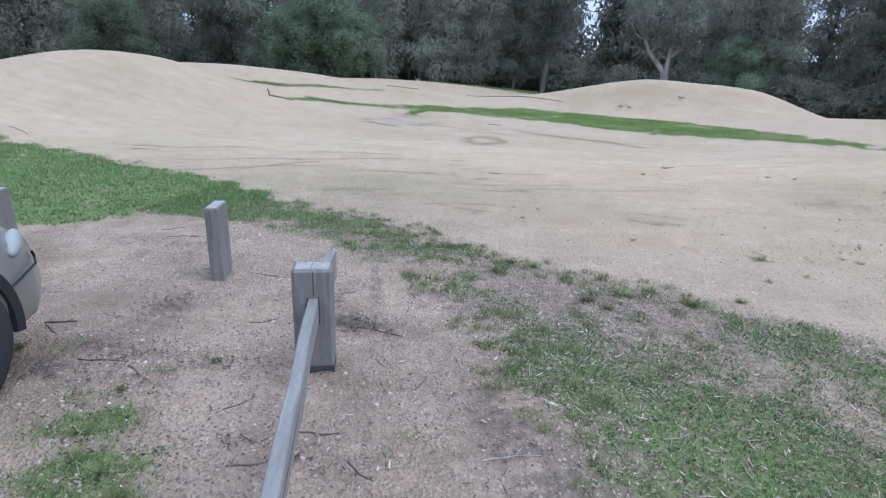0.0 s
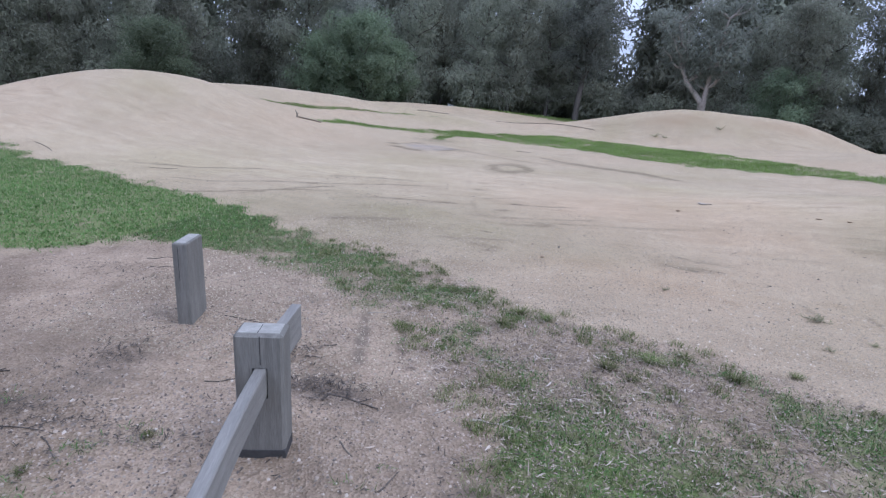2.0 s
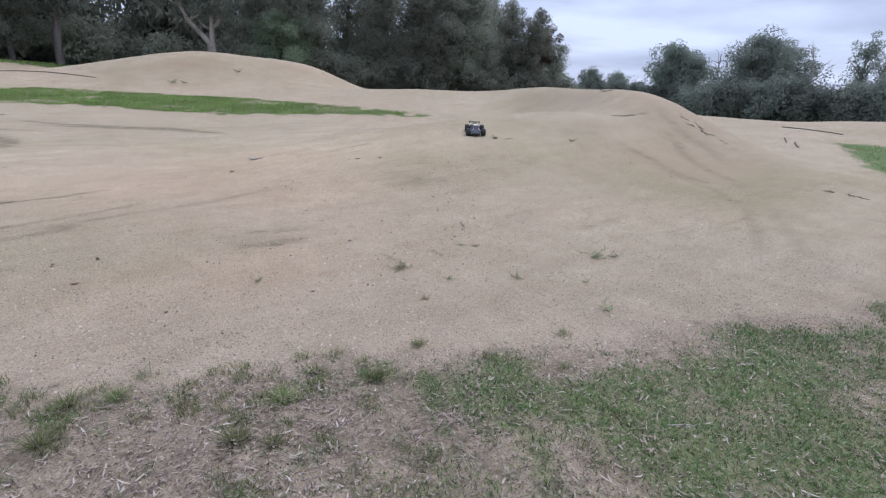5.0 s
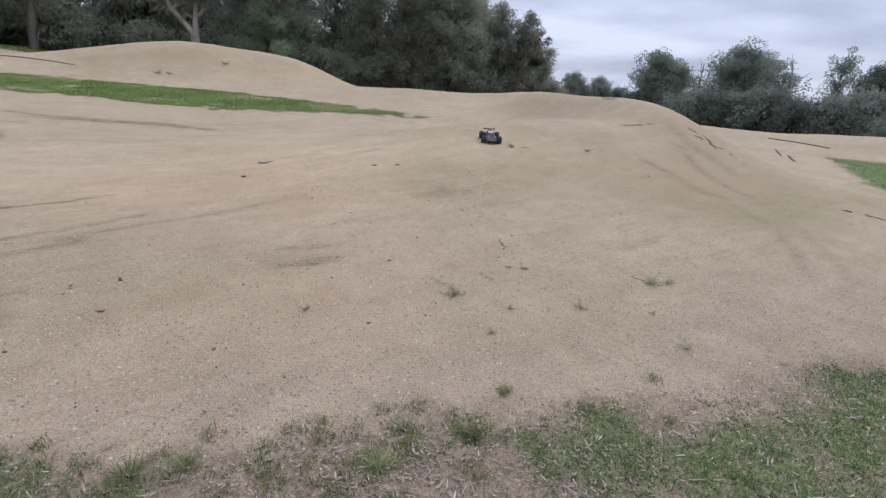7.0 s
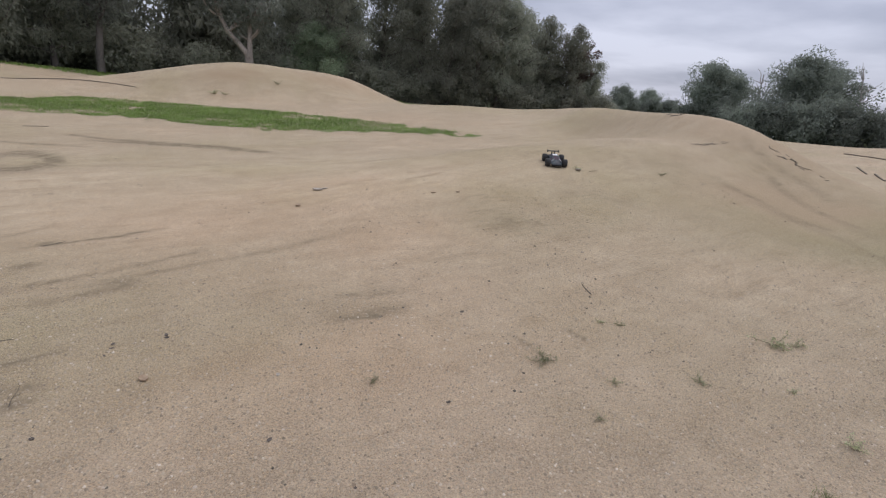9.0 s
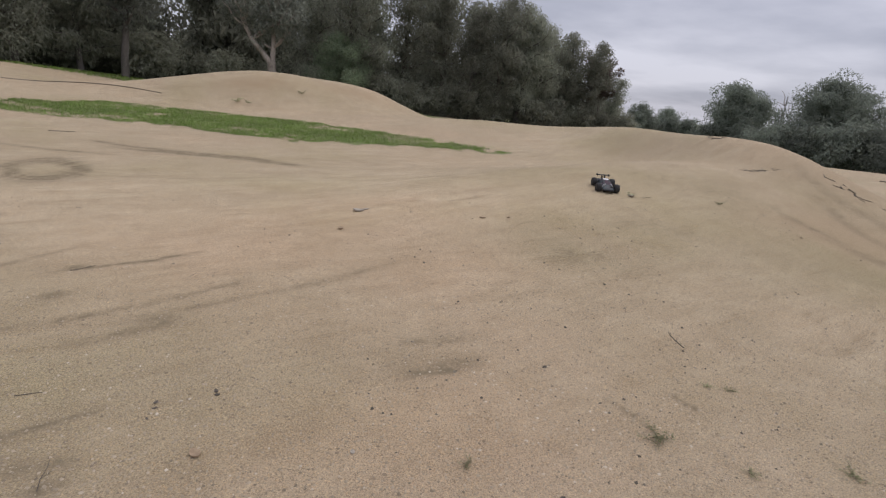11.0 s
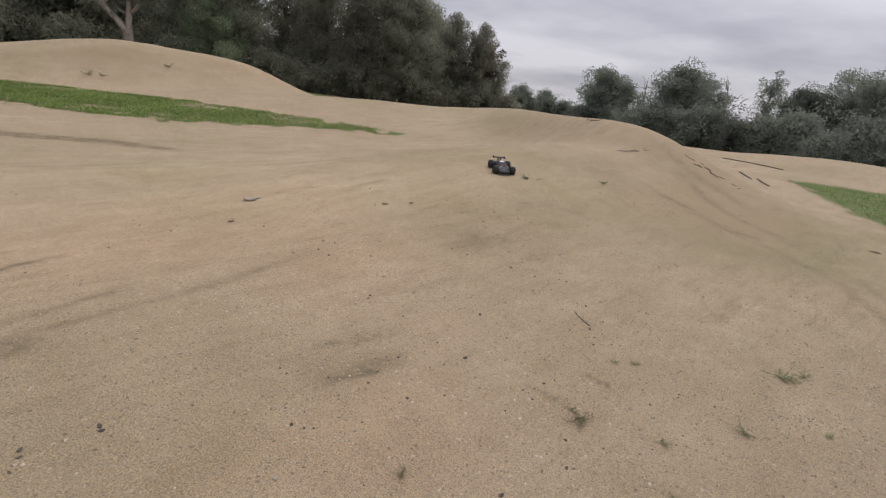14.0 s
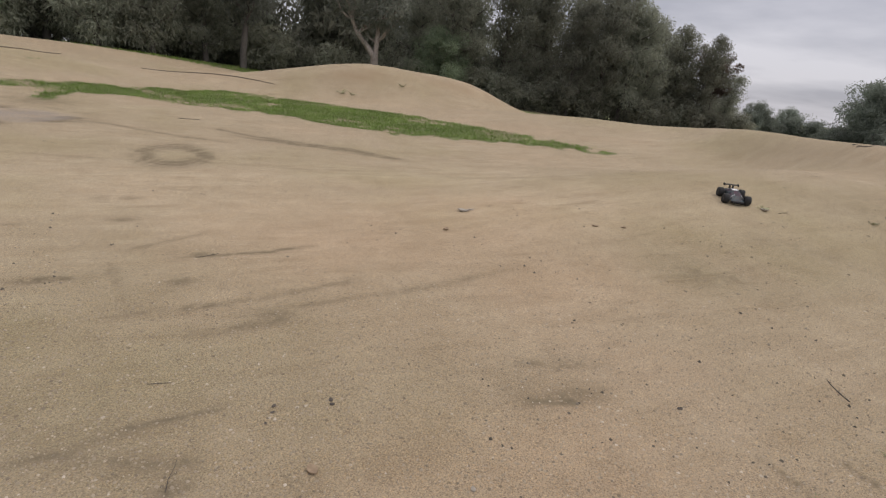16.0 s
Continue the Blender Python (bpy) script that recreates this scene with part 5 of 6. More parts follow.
def build_car():
    """A small silver hatchback. Local x to its right, y to its front; its nose at y = 0."""
    heading = math.degrees(math.atan2(0.27, 0.963))
    car = thing("parked_car", "dusty silver hatchback parked nose-in on gravel", "car", at=Matrix.Translation((-2.665, 1.675, gz(-1.9, 1.2))) @ Matrix.Rotation(radians(heading), 4, "Z"))
    L = 4.1
    bm = bmesh.new()
    rows = []
    # stations from the nose back: y, half width, sill height, shoulder height, bonnet or roof height, roof half width
    stations = [(0.16, 0.42, 0.26, 0.50, 0.56, 0.30), (0.12, 0.60, 0.20, 0.54, 0.63, 0.44), (0.0, 0.735, 0.165, 0.575, 0.70, 0.55), (-0.16, 0.815, 0.155, 0.61, 0.765, 0.62), (-0.38, 0.85, 0.17, 0.66, 0.83, 0.66),
                (-0.75, 0.855, 0.21, 0.74, 0.90, 0.68), (-1.1, 0.85, 0.20, 0.82, 0.97, 0.68), (-1.25, 0.85, 0.20, 0.85, 1.02, 0.66), (-1.9, 0.85, 0.20, 0.90, 1.42, 0.56), (-2.6, 0.85, 0.20, 0.92, 1.47, 0.57),
                (-3.3, 0.85, 0.20, 0.93, 1.43, 0.56), (-3.75, 0.84, 0.22, 0.93, 1.22, 0.57), (-3.98, 0.80, 0.26, 0.88, 0.96, 0.60), (-L, 0.70, 0.34, 0.70, 0.78, 0.55)]
    for y, w, s, sh, top, rw in stations:
        half = [(w * 0.86, s), (w * 0.97, s + 0.08), (w, s + (sh - s) * 0.45), (w * 0.99, s + (sh - s) * 0.75), (w * 0.955, sh), (rw * 0.55 + w * 0.43, sh + (top - sh) * 0.45), (rw, top - 0.02), (rw * 0.5, top)]
        rows.append([bm.verts.new((x, y, z)) for x, z in half] + [bm.verts.new((-x, y, z)) for x, z in half[::-1]])
    n = len(rows[0])
    for a, b in zip(rows, rows[1:]):
        for k in range(n):
            bm.faces.new((a[k], a[(k + 1) % n], b[(k + 1) % n], b[k]))
    bm.faces.new(rows[0])
    bm.faces.new(rows[-1][::-1])
    bmesh.ops.subdivide_edges(bm, edges=bm.edges[:], cuts=1, use_grid_fill=True, smooth=0.6)
    body = part("body", bm, M_PAINT, car, shade=True)
    for side in (1, -1):
        for y in (-0.74, -3.25):
            bm = bmesh.new()
            lathe(bm, [(-0.09, 0.21), (-0.095, 0.29), (-0.06, 0.308), (0.06, 0.308), (0.095, 0.29), (0.09, 0.21)], side * 0.775, y, 0.308, 36)
            tyre = part("tyre", bm, M_TYRE, car, shade=True)
            bm = bmesh.new()
            lathe(bm, [(-0.05, 0.205), (0.06, 0.215), (0.07, 0.20), (0.05, 0.05), (0.07, 0.04)], side * 0.78, y, 0.308, 20)
            part("rim", bm, M_RIM, tyre)
            # the dark arch over the wheel
            bm = bmesh.new()
            steps, inner, outer = 22, [], []
            for k in range(steps + 1):
                ang = math.pi * (-0.06 + 1.12 * k / steps)
                inner.append(((side * 0.70, y + 0.33 * math.cos(ang), 0.308 + 0.33 * math.sin(ang)), (side * 0.866, y + 0.33 * math.cos(ang), 0.308 + 0.33 * math.sin(ang))))
                outer.append((side * 0.866, y + 0.385 * math.cos(ang), 0.308 + 0.385 * math.sin(ang)))
            vin = [[bm.verts.new(p) for p in pair] for pair in inner]
            vout = [bm.verts.new(p) for p in outer]
            for k in range(steps):
                bm.faces.new((vin[k][0], vin[k + 1][0], vin[k + 1][1], vin[k][1]))
                bm.faces.new((vin[k][1], vin[k + 1][1], vout[k + 1], vout[k]))
            part("wheel_arch", bm, M_BLACK, car)
        # headlight wrapped round the corner
        bm = bmesh.new()
        bmesh.ops.create_uvsphere(bm, u_segments=20, v_segments=12, radius=1)
        lamp = part("headlight", bm, M_LENS, car, "clear wrap-round headlight", True)
        lamp.matrix_local = Matrix.Translation((side * 0.765, -0.185, 0.615)) @ Matrix.Rotation(radians(-side * 62), 4, "Z") @ Matrix.Rotation(radians(14 * side), 4, "Y") @ Matrix.Diagonal((0.125, 0.038, 0.044, 1))
        # bumper seams, drawn as thin black lines
        tube = [(side * 0.795, -0.115, 0.545), (side * 0.765, -0.06, 0.51), (side * 0.82, -0.14, 0.495), (side * 0.85, -0.30, 0.475), (side * 0.862, -0.42, 0.455)]
        part("bumper_strip", tubes_mesh("bumper_strip", [(tube[1:], [0.006] * 4)], 6), M_BLACK, car)
        part("bumper_seam", tubes_mesh("bumper_seam", [(tube[:2], [0.007, 0.007])], 6), M_BLACK, car)
        bm = bmesh.new()
        box(bm, side * 0.58 - 0.012, side * 0.58 + 0.012, -2.9, -1.55, 1.0, 1.32)
        win = part("side_window", bm, M_WINDOW, car)
        win.matrix_local = Matrix.Translation((side * 0.16, 0, -0.02)) @ Matrix.Rotation(0, 4, "Y")
    bm = bmesh.new()
    box(bm, -0.62, 0.62, 0.02, 0.13, 0.225, 0.30, 0.02)
    part("front_valance", bm, M_BLACK, car)
    bm = bmesh.new()
    box(bm, -0.38, 0.38, 0.14, 0.185, 0.38, 0.47, 0.015)
    part("grille", bm, M_BLACK, car)
    v = [(-0.60, -1.28, 1.035), (0.60, -1.28, 1.035), (0.50, -1.88, 1.425), (-0.50, -1.88, 1.425)]
    bm = bmesh.new()
    q = [bm.verts.new(p) for p in v]
    bm.faces.new(q)
    ext = bmesh.ops.extrude_face_region(bm, geom=bm.faces[:])
    bmesh.ops.translate(bm, verts=[e for e in ext["geom"] if isinstance(e, bmesh.types.BMVert)], vec=(0, 0.01, 0.016))
    part("windscreen", bm, M_WINDOW, car)


build_barrier()
build_posts()
build_car()

# ---- the remote-controlled truck on the track ----
M_SHELL = simple("teal_and_purple_shell", [(0.36, (0.10, 0.03, 0.06)), (0.46, (0.03, 0.022, 0.026)), (0.54, (0.03, 0.055, 0.06)), (0.66, (0.09, 0.055, 0.05))], 9, 0.6, bump=0.0)
M_WHITE = plain("white_sticker", (0.75, 0.75, 0.74), 0.4)


def build_truck():
    x, y, size = 6.96, 8.8, 0.86
    e = 0.25
    nrm = Vector((-(gz(x + e, y) - gz(x - e, y)) / (2 * e), -(gz(x, y + e) - gz(x, y - e)) / (2 * e), 1)).normalized()
    fwd = Vector((-0.55, -0.83, 0))
    fwd = (fwd - nrm * fwd.dot(nrm)).normalized()
    right = fwd.cross(nrm)
    m = Matrix(((right.x, fwd.x, nrm.x, x), (right.y, fwd.y, nrm.y, y), (right.z, fwd.z, nrm.z, gz(x, y) - 0.004), (0, 0, 0, 1))) @ Matrix.Diagonal((size, size, size, 1))
    car = thing("remote_controlled_truck", "small teal and purple remote-controlled off-road truck", "toy car", at=m)
    bm = bmesh.new()
    box(bm, -0.075, 0.075, -0.22, 0.22, 0.045, 0.07, 0.01)
    part("chassis", bm, M_BLACK, car)
    bm = bmesh.new()
    prof = [(0.27, 0.085, 0.05), (0.20, 0.12, 0.085), (0.10, 0.125, 0.12), (0.02, 0.10, 0.175), (-0.09, 0.10, 0.18), (-0.17, 0.12, 0.135), (-0.24, 0.12, 0.13)]
    rows = []
    for yy, w, top in prof:
        rows.append([bm.verts.new((sx * w * k, yy, z)) for sx, k, z in ((-1, 1.0, 0.07), (-1, 0.95, 0.07 + (top - 0.07) * 0.6), (-1, 0.6, top), (1, 0.6, top), (1, 0.95, 0.07 + (top - 0.07) * 0.6), (1, 1.0, 0.07))])
    for a, b in zip(rows, rows[1:]):
        for k in range(5):
            bm.faces.new((a[k], a[k + 1], b[k + 1], b[k]))
    part("body_shell", bm, M_SHELL, car)
    bm = bmesh.new()
    box(bm, -0.045, 0.045, -0.07, 0.0, 0.178, 0.184, 0.002)
    part("sticker", bm, M_WHITE, car)
    for side in (1, -1):
        for yy in (0.17, -0.17):
            bm = bmesh.new()
            lathe(bm, [(-0.042, 0.045), (-0.045, 0.068), (-0.03, 0.078), (0.03, 0.078), (0.045, 0.068), (0.042, 0.045)], side * 0.165, yy, 0.078, 20)
            tyre = part("tyre", bm, M_TYRE, car, shade=True)
            bm = bmesh.new()
            lathe(bm, [(-0.03, 0.044), (0.034, 0.046), (0.02, 0.015), (0.036, 0.01)], side * 0.168, yy, 0.078, 12)
            part("rim", bm, M_RIM, tyre)
            arm = [(side * 0.05, yy, 0.06), (side * 0.13, yy, 0.078)]
            shock = [(side * 0.045, yy * 0.95, 0.15), (side * 0.115, yy, 0.075)]
            part("suspension_arm", tubes_mesh("suspension_arm", [(arm, [0.011, 0.009])], 5), M_BLACK, car)
            part("shock_absorber", tubes_mesh("shock_absorber", [(shock, [0.012, 0.009])], 6), M_RIM, car)
    bm = bmesh.new()
    box(bm, -0.11, 0.11, -0.30, -0.235, 0.19, 0.197, 0.002)
    box(bm, -0.115, -0.108, -0.31, -0.225, 0.175, 0.215, 0.001)
    box(bm, 0.108, 0.115, -0.31, -0.225, 0.175, 0.215, 0.001)
    box(bm, -0.03, -0.02, -0.26, -0.2, 0.12, 0.192)
    box(bm, 0.02, 0.03, -0.26, -0.2, 0.12, 0.192)
    part("rear_wing", bm, M_BLACK, car)
    bm = bmesh.new()
    box(bm, -0.09, 0.09, 0.25, 0.295, 0.045, 0.075, 0.008)
    part("front_bumper", bm, M_BLACK, car)


build_truck()

# ---- ground cover ----
def blades_mesh(name, x, y, height, width, seed, lean=0.45):
    """Bent grass blades of three triangles each at the given places."""
    r = np.random.default_rng(seed)
    n = len(x)
    z = ground_z(x, y) - 0.004
    a, b = r.uniform(0, 6.283, n), r.uniform(0, 6.283, n)
    h = height * r.uniform(0.5, 1.3, n)
    w = width * r.uniform(0.7, 1.3, n)
    k = lean * r.uniform(0.3, 1.6, n)
    lx, ly = np.cos(a) * k, np.sin(a) * k
    sx, sy = np.cos(b) * w, np.sin(b) * w
    p = np.stack([x, y, z], 1)
    side = np.stack([sx, sy, np.zeros(n)], 1)
    mid = p + np.stack([lx * h * 0.35, ly * h * 0.35, h * 0.62], 1)
    tip = p + np.stack([lx * h * 1.05, ly * h * 1.05, h * np.clip(1.0 - 0.35 * k, 0.25, 1)], 1)
    v = np.stack([p - side, p + side, mid - side * 0.8, mid + side * 0.8, tip], 1).reshape(-1, 3)
    base = (np.arange(n) * 5)[:, None]
    f = np.concatenate([base + np.array([0, 1, 3]), base + np.array([0, 3, 2]), base + np.array([2, 3, 4])])
    return mesh_np(name, v, f)


def stuff(name, mesh, material, label, category):
    mesh.materials.append(material)
    return tagged(new(name, mesh), label, category, kind="stuff")


def scatter(n, x0, x1, y0, y1, keep, seed):
    r = np.random.default_rng(seed)
    x, y = r.uniform(x0, x1, n), r.uniform(y0, y1, n)
    ok = r.uniform(0, 1, n) < keep(x, y)
    return x[ok], y[ok]


def tufted(x, y, spread, count, seed):
    r = np.random.default_rng(seed)
    x, y = np.repeat(x, count), np.repeat(y, count)
    return x + r.normal(0, spread, len(x)), y + r.normal(0, spread, len(x))


def cover_only(x, y):
    return turf_cover(x, y)[0]


def short_blades(name, x, y, height, width, seed):
    """One-triangle blades for the short lower turf."""
    r = np.random.default_rng(seed)
    n = len(x)
    z = ground_z(x, y) - 0.003
    a, b = r.uniform(0, 6.283, n), r.uniform(0, 6.283, n)
    h, w, k = height * r.uniform(0.4, 1.3, n), width * r.uniform(0.7, 1.4, n), r.uniform(0.3, 2.0, n)
    p = np.stack([x, y, z], 1)
    side = np.stack([np.cos(b) * w, np.sin(b) * w, np.zeros(n)], 1)
    tip = p + np.stack([np.cos(a) * k * h, np.sin(a) * k * h, h], 1)
    return mesh_np(name, np.stack([p - side, p + side, tip], 1).reshape(-1, 3), np.arange(3 * n).reshape(-1, 3))


def verge_grass():
    x, y = scatter(46000, -3.6, 7.5, -1.4, 6.2, lambda x, y: cover_only(x, y) * smooth(-1.4, 0.2, y), 301)
    x, y = tufted(x, y, 0.024, 6, 302)
    stuff("verge_grass", blades_mesh("verge_grass", x, y, 0.034, 0.0019, 303, 1.0), M_GRASS, "patchy short green grass along the car park", "grass")
    x, y = scatter(30000, -11, -2.0, 3, 10.5, lambda x, y: cover_only(x, y) * smooth(-2.0, -3.8, x), 307)
    x, y = tufted(x, y, 0.035, 5, 308)
    stuff("lawn_grass", blades_mesh("lawn_grass", x, y, 0.036, 0.004, 309, 1.0), M_LAWN, "lush green grass beside the gravel car park", "grass")
    x, y = scatter(410000, -3.6, 7.5, -1.4, 6.2, lambda x, y: cover_only(x, y) * 0.95 * smooth(-1.4, 0.2, y), 321)
    stuff("short_turf", short_blades("short_turf", x, y, 0.022, 0.0028, 322), M_TURF, "short worn turf with dry stems", "grass")
    # little tussocks, thickest where the verge meets the track
    def tussock(x, y):
        rim = inside(x, y, VERGE)
        return smooth(-0.12, 0.05, rim) * smooth(-2.4, -1.2, x) * smooth(3.6, 2.4, x) * (0.35 + 0.65 * smooth(0.7, 0.1, rim)) * smooth(0.25, 0.6, vnoise(x, y, 0.4, 324))
    x, y = scatter(1500, -2.4, 3.6, 1.2, 5.6, tussock, 325)
    x, y = tufted(x, y, 0.03, 55, 326)
    stuff("tussock_grass", blades_mesh("tussock_grass", x, y, 0.05, 0.0016, 327, 0.8), M_TUFT, "small olive grass tussocks where verge meets track", "grass")
    x, y = scatter(60000, -3, 8, -1, 6, lambda x, y: 0.5 * smooth(-0.15, 0.3, inside(x, y, VERGE)) * (1 - 0.5 * cover_only(x, y)), 304)
    stuff("dry_grass", short_blades("dry_grass", x, y, 0.026, 0.0018, 306), M_DRY, "dry straw-coloured grass stems among the verge", "grass")


def strip_grass():
    def field(x, y):
        return smooth(-0.1, 0.2, inside(x, y, STRIP)) * cover_only(x, y)
    x, y = scatter(70000, -9, 11, 15, 28, field, 311)
    x, y = tufted(x, y, 0.05, 3, 312)
    stuff("strip_grass", blades_mesh("strip_grass", x, y, 0.055, 0.008, 313, 1.0), M_FIELD, "bright green grass strip between the tracks", "grass")
    x, y = scatter(15000, 13, 28, -1, 9, lambda x, y: smooth(0, 0.4, inside(x, y, RIGHT_GREEN)), 314)
    x, y = tufted(x, y, 0.06, 3, 315)
    stuff("field_grass", blades_mesh("field_grass", x, y, 0.03, 0.012, 316, 1.0), M_MOWN, "bright green grass patch beyond the berm", "grass")
    x, y = scatter(60000, -13, -5, 14, 30, lambda x, y: smooth(0.03, 0.16, inside(x, y, FAR_STRIP) + (vnoise(x, y, 0.5, 28) - 0.5) * 0.2), 317)
    stuff("far_strip_grass", blades_mesh("far_strip_grass", x, y, 0.05, 0.014, 318, 1.0), M_FIELD, "thin green grass line on the rise", "grass")
    # grass behind the crest
    r = np.random.default_rng(319)
    az_, d = np.radians(r.uniform(-75, 30, 15000)), r.uniform(37.8, 44, 15000)
    x, y = 0.5 + d * np.sin(az_), 4 + d * np.cos(az_)
    stuff("crest_grass", blades_mesh("crest_grass", x, y, 0.14, 0.03, 320, 0.7), M_FIELD, "green grass beyond the crest under the trees", "grass")


def stones_mesh(name, x, y, size, seed):
    """Little uneven stones, half sunk."""
    r = np.random.default_rng(seed)
    n = len(x)
    s = size * np.clip(r.lognormal(0, 0.4, n), 0.4, 1.9)
    z = ground_z(x, y)
    dirs = np.array([(1, 0, -0.4), (0, 1, -0.4), (-1, 0, -0.4), (0, -1, -0.4), (0.2, 0.1, 1)], float)
    a = r.uniform(0, 6.283, n)
    rx, ry = np.cos(a), np.sin(a)
    scale = r.uniform(0.6, 1.4, (n, 5))
    v = np.empty((n, 5, 3))
    for k, d in enumerate(dirs):
        v[:, k, 0] = x + (d[0] * rx - d[1] * ry) * s * scale[:, k]
        v[:, k, 1] = y + (d[0] * ry + d[1] * rx) * s * scale[:, k]
        v[:, k, 2] = z + d[2] * s * 0.7 * scale[:, k] + s * 0.15
    tri = np.array([(0, 1, 4), (1, 2, 4), (2, 3, 4), (3, 0, 4)])
    f = (np.arange(n)[:, None, None] * 5 + tri[None]).reshape(-1, 3)
    return mesh_np(name, v.reshape(-1, 3), f)


def loose_stones():
    x, y = scatter(80000, -4.5, 1.3, 0.2, 4.4, lambda x, y: gravel_cover(x, y) * smooth(5.2, 1.5, np.hypot(x - 0.3, y - 0.5)) * (1 - 0.75 * dampness(x, y)) * smooth(0.2, 0.55, vnoise(x, y, 0.35, 337)), 331)
    stuff("gravel", stones_mesh("gravel", x, y, 0.0052, 332), M_PEBBLE, "loose pinkish grey gravel of the car park", "gravel")
    x, y = scatter(16000, -4.5, 1.3, 0.2, 4.4, lambda x, y: gravel_cover(x, y) * smooth(4.6, 1.5, np.hypot(x - 0.3, y - 0.5)) * smooth(0.3, 0.7, vnoise(x, y, 0.5, 357)), 358)
    stuff("coarse_gravel", stones_mesh("coarse_gravel", x, y, 0.0065, 359), M_CHIPS, "larger pale and grey stones among the gravel", "gravel")
    x, y = scatter(140000, -2.5, 7, 2.5, 8.0, lambda x, y: (0.25 + 1.6 * gravel_cover(x, y)) * smooth(-0.2, 0.0, -inside(x, y, VERGE)) * smooth(6.5, 1.5, -inside(x, y, VERGE)) * 0.8, 333)
    stuff("track_grit", stones_mesh("track_grit", x, y, 0.0056, 334), M_GRIT, "coarse pale grit on the dirt track", "gravel")
    x, y = scatter(9000, -8, 11, 4.2, 17, lambda x, y: smooth(0.0, -0.4, inside(x, y, VERGE)) * smooth(0.3, 0.8, vnoise(x, y, 0.9, 338)) * smooth(20, 5, y), 339)
    stuff("soil_crumbs", stones_mesh("soil_crumbs", x, y, 0.0085, 340), M_DEBRIS, "dark crumbs of bark and soil on the track", "soil crumbs")
    x, y = scatter(42000, -1, 6, 0.2, 4.4, lambda x, y: smooth(-0.1, 0.2, inside(x, y, VERGE)) * (0.9 - 0.5 * cover_only(x, y)), 335)
    stuff("verge_stones", stones_mesh("verge_stones", x, y, 0.0045, 336), M_PEBBLE, "small stones and soil crumbs in the verge", "gravel")


def leaves_mesh(name, x, y, length, width, seed):
    """Dead narrow leaves and bark chips, curled, lying on the ground."""
    r = np.random.default_rng(seed)
    n = len(x)
    a = r.uniform(0, 6.283, n)
    ln, wd = length * np.clip(r.lognormal(0, 0.35, n), 0.4, 1.6), width * np.clip(r.lognormal(0, 0.3, n), 0.5, 1.7)
    z = ground_z(x, y) + 0.006 + r.uniform(0, 0.012, n)
    tilt = r.normal(0, 0.22, n)
    ca, sa = np.cos(a), np.sin(a)
    v = np.empty((n, 6, 3))
    curl = r.uniform(-0.25, 0.35, n) * ln
    for k, (u, s, c) in enumerate(((-1, 0, 1), (-0.2, 0.5, 0), (0.5, 0.4, 0.3), (1, 0, 1), (0.5, -0.4, 0.3), (-0.2, -0.5, 0))):
        along, across = u * ln / 2, s * wd
        v[:, k, 0] = x + along * ca - across * sa
        v[:, k, 1] = y + along * sa + across * ca
        v[:, k, 2] = z + np.maximum(along * tilt, -0.006) + np.maximum(curl * c * 0.4, -0.004)
    f = (np.arange(n)[:, None, None] * 6 + np.array([(0, 1, 5), (1, 2, 4), (1, 4, 5), (2, 3, 4)])[None]).reshape(-1, 3)
    return mesh_np(name, v.reshape(-1, 3), f)


def litter():
    def keep(x, y):
        hot = np.exp(-(((x - LITTER_SPOT[0]) / 0.8) ** 2 + ((y - LITTER_SPOT[1]) / 0.6) ** 2)) + 0.5 * np.exp(-(((x - BARE_SPOT[0]) / 0.7) ** 2 + ((y - BARE_SPOT[1]) / 0.5) ** 2))
        return smooth(-0.1, 0.25, inside(x, y, VERGE)) * np.clip(0.36 + 1.0 * hot, 0, 1) * (0.35 + 1.1 * vnoise(x, y, 0.25, 71)) * (1 - 0.4 * cover_only(x, y)) * smooth(-2.6, -0.8, x)
    x, y = scatter(190000, -3, 5, 0.3, 5.0, keep, 341)
    stuff("leaf_litter", leaves_mesh("leaf_litter", x, y, 0.021, 0.0045, 342), M_LITTER, "fallen narrow gum leaves and bark chips on the verge", "leaf litter")
    x, y = scatter(30000, -2.5, 6, -0.5, 5.6, lambda x, y: np.clip(keep(x, y) * 0.8, 0, 1), 347)
    stuff("gum_leaves", leaves_mesh("gum_leaves", x, y, 0.052, 0.0068, 348), M_PALELEAF, "pale dry gum leaves scattered over the verge", "leaf litter")
    r = np.random.default_rng(345)
    px, py = [], []
    for a, b, u, v, n in ((-0.42, 2.47, 0.14, 0.07, 420), (-0.75, 2.8, 0.1, 0.14, 260), (-1.67, 2.42, 0.1, 0.14, 200), (-1.25, 1.85, 0.4, 0.06, 300), (-1.8, 1.6, 0.3, 0.08, 220), (-2.6, 3.6, 0.5, 0.1, 260), (-0.3, 1.3, 0.2, 0.05, 80), (0.5, 1.75, 0.2, 0.3, 220)):
        px.append(r.normal(a, u, n))
        py.append(r.normal(b, v, n))
    stuff("bark_debris", leaves_mesh("bark_debris", np.concatenate(px), np.concatenate(py), 0.03, 0.005, 346), M_DEBRIS, "dark bark bits and needles gathered on the gravel", "leaf litter")
    x, y = scatter(1500, -4.5, 1.2, 0.2, 4.4, lambda x, y: gravel_cover(x, y) * 0.5, 343)
    stuff("fallen_leaves", leaves_mesh("fallen_leaves", x, y, 0.035, 0.008, 344), M_LITTER, "scattered dead leaves on the gravel", "leaf litter")


verge_grass()
strip_grass()
loose_stones()
litter()


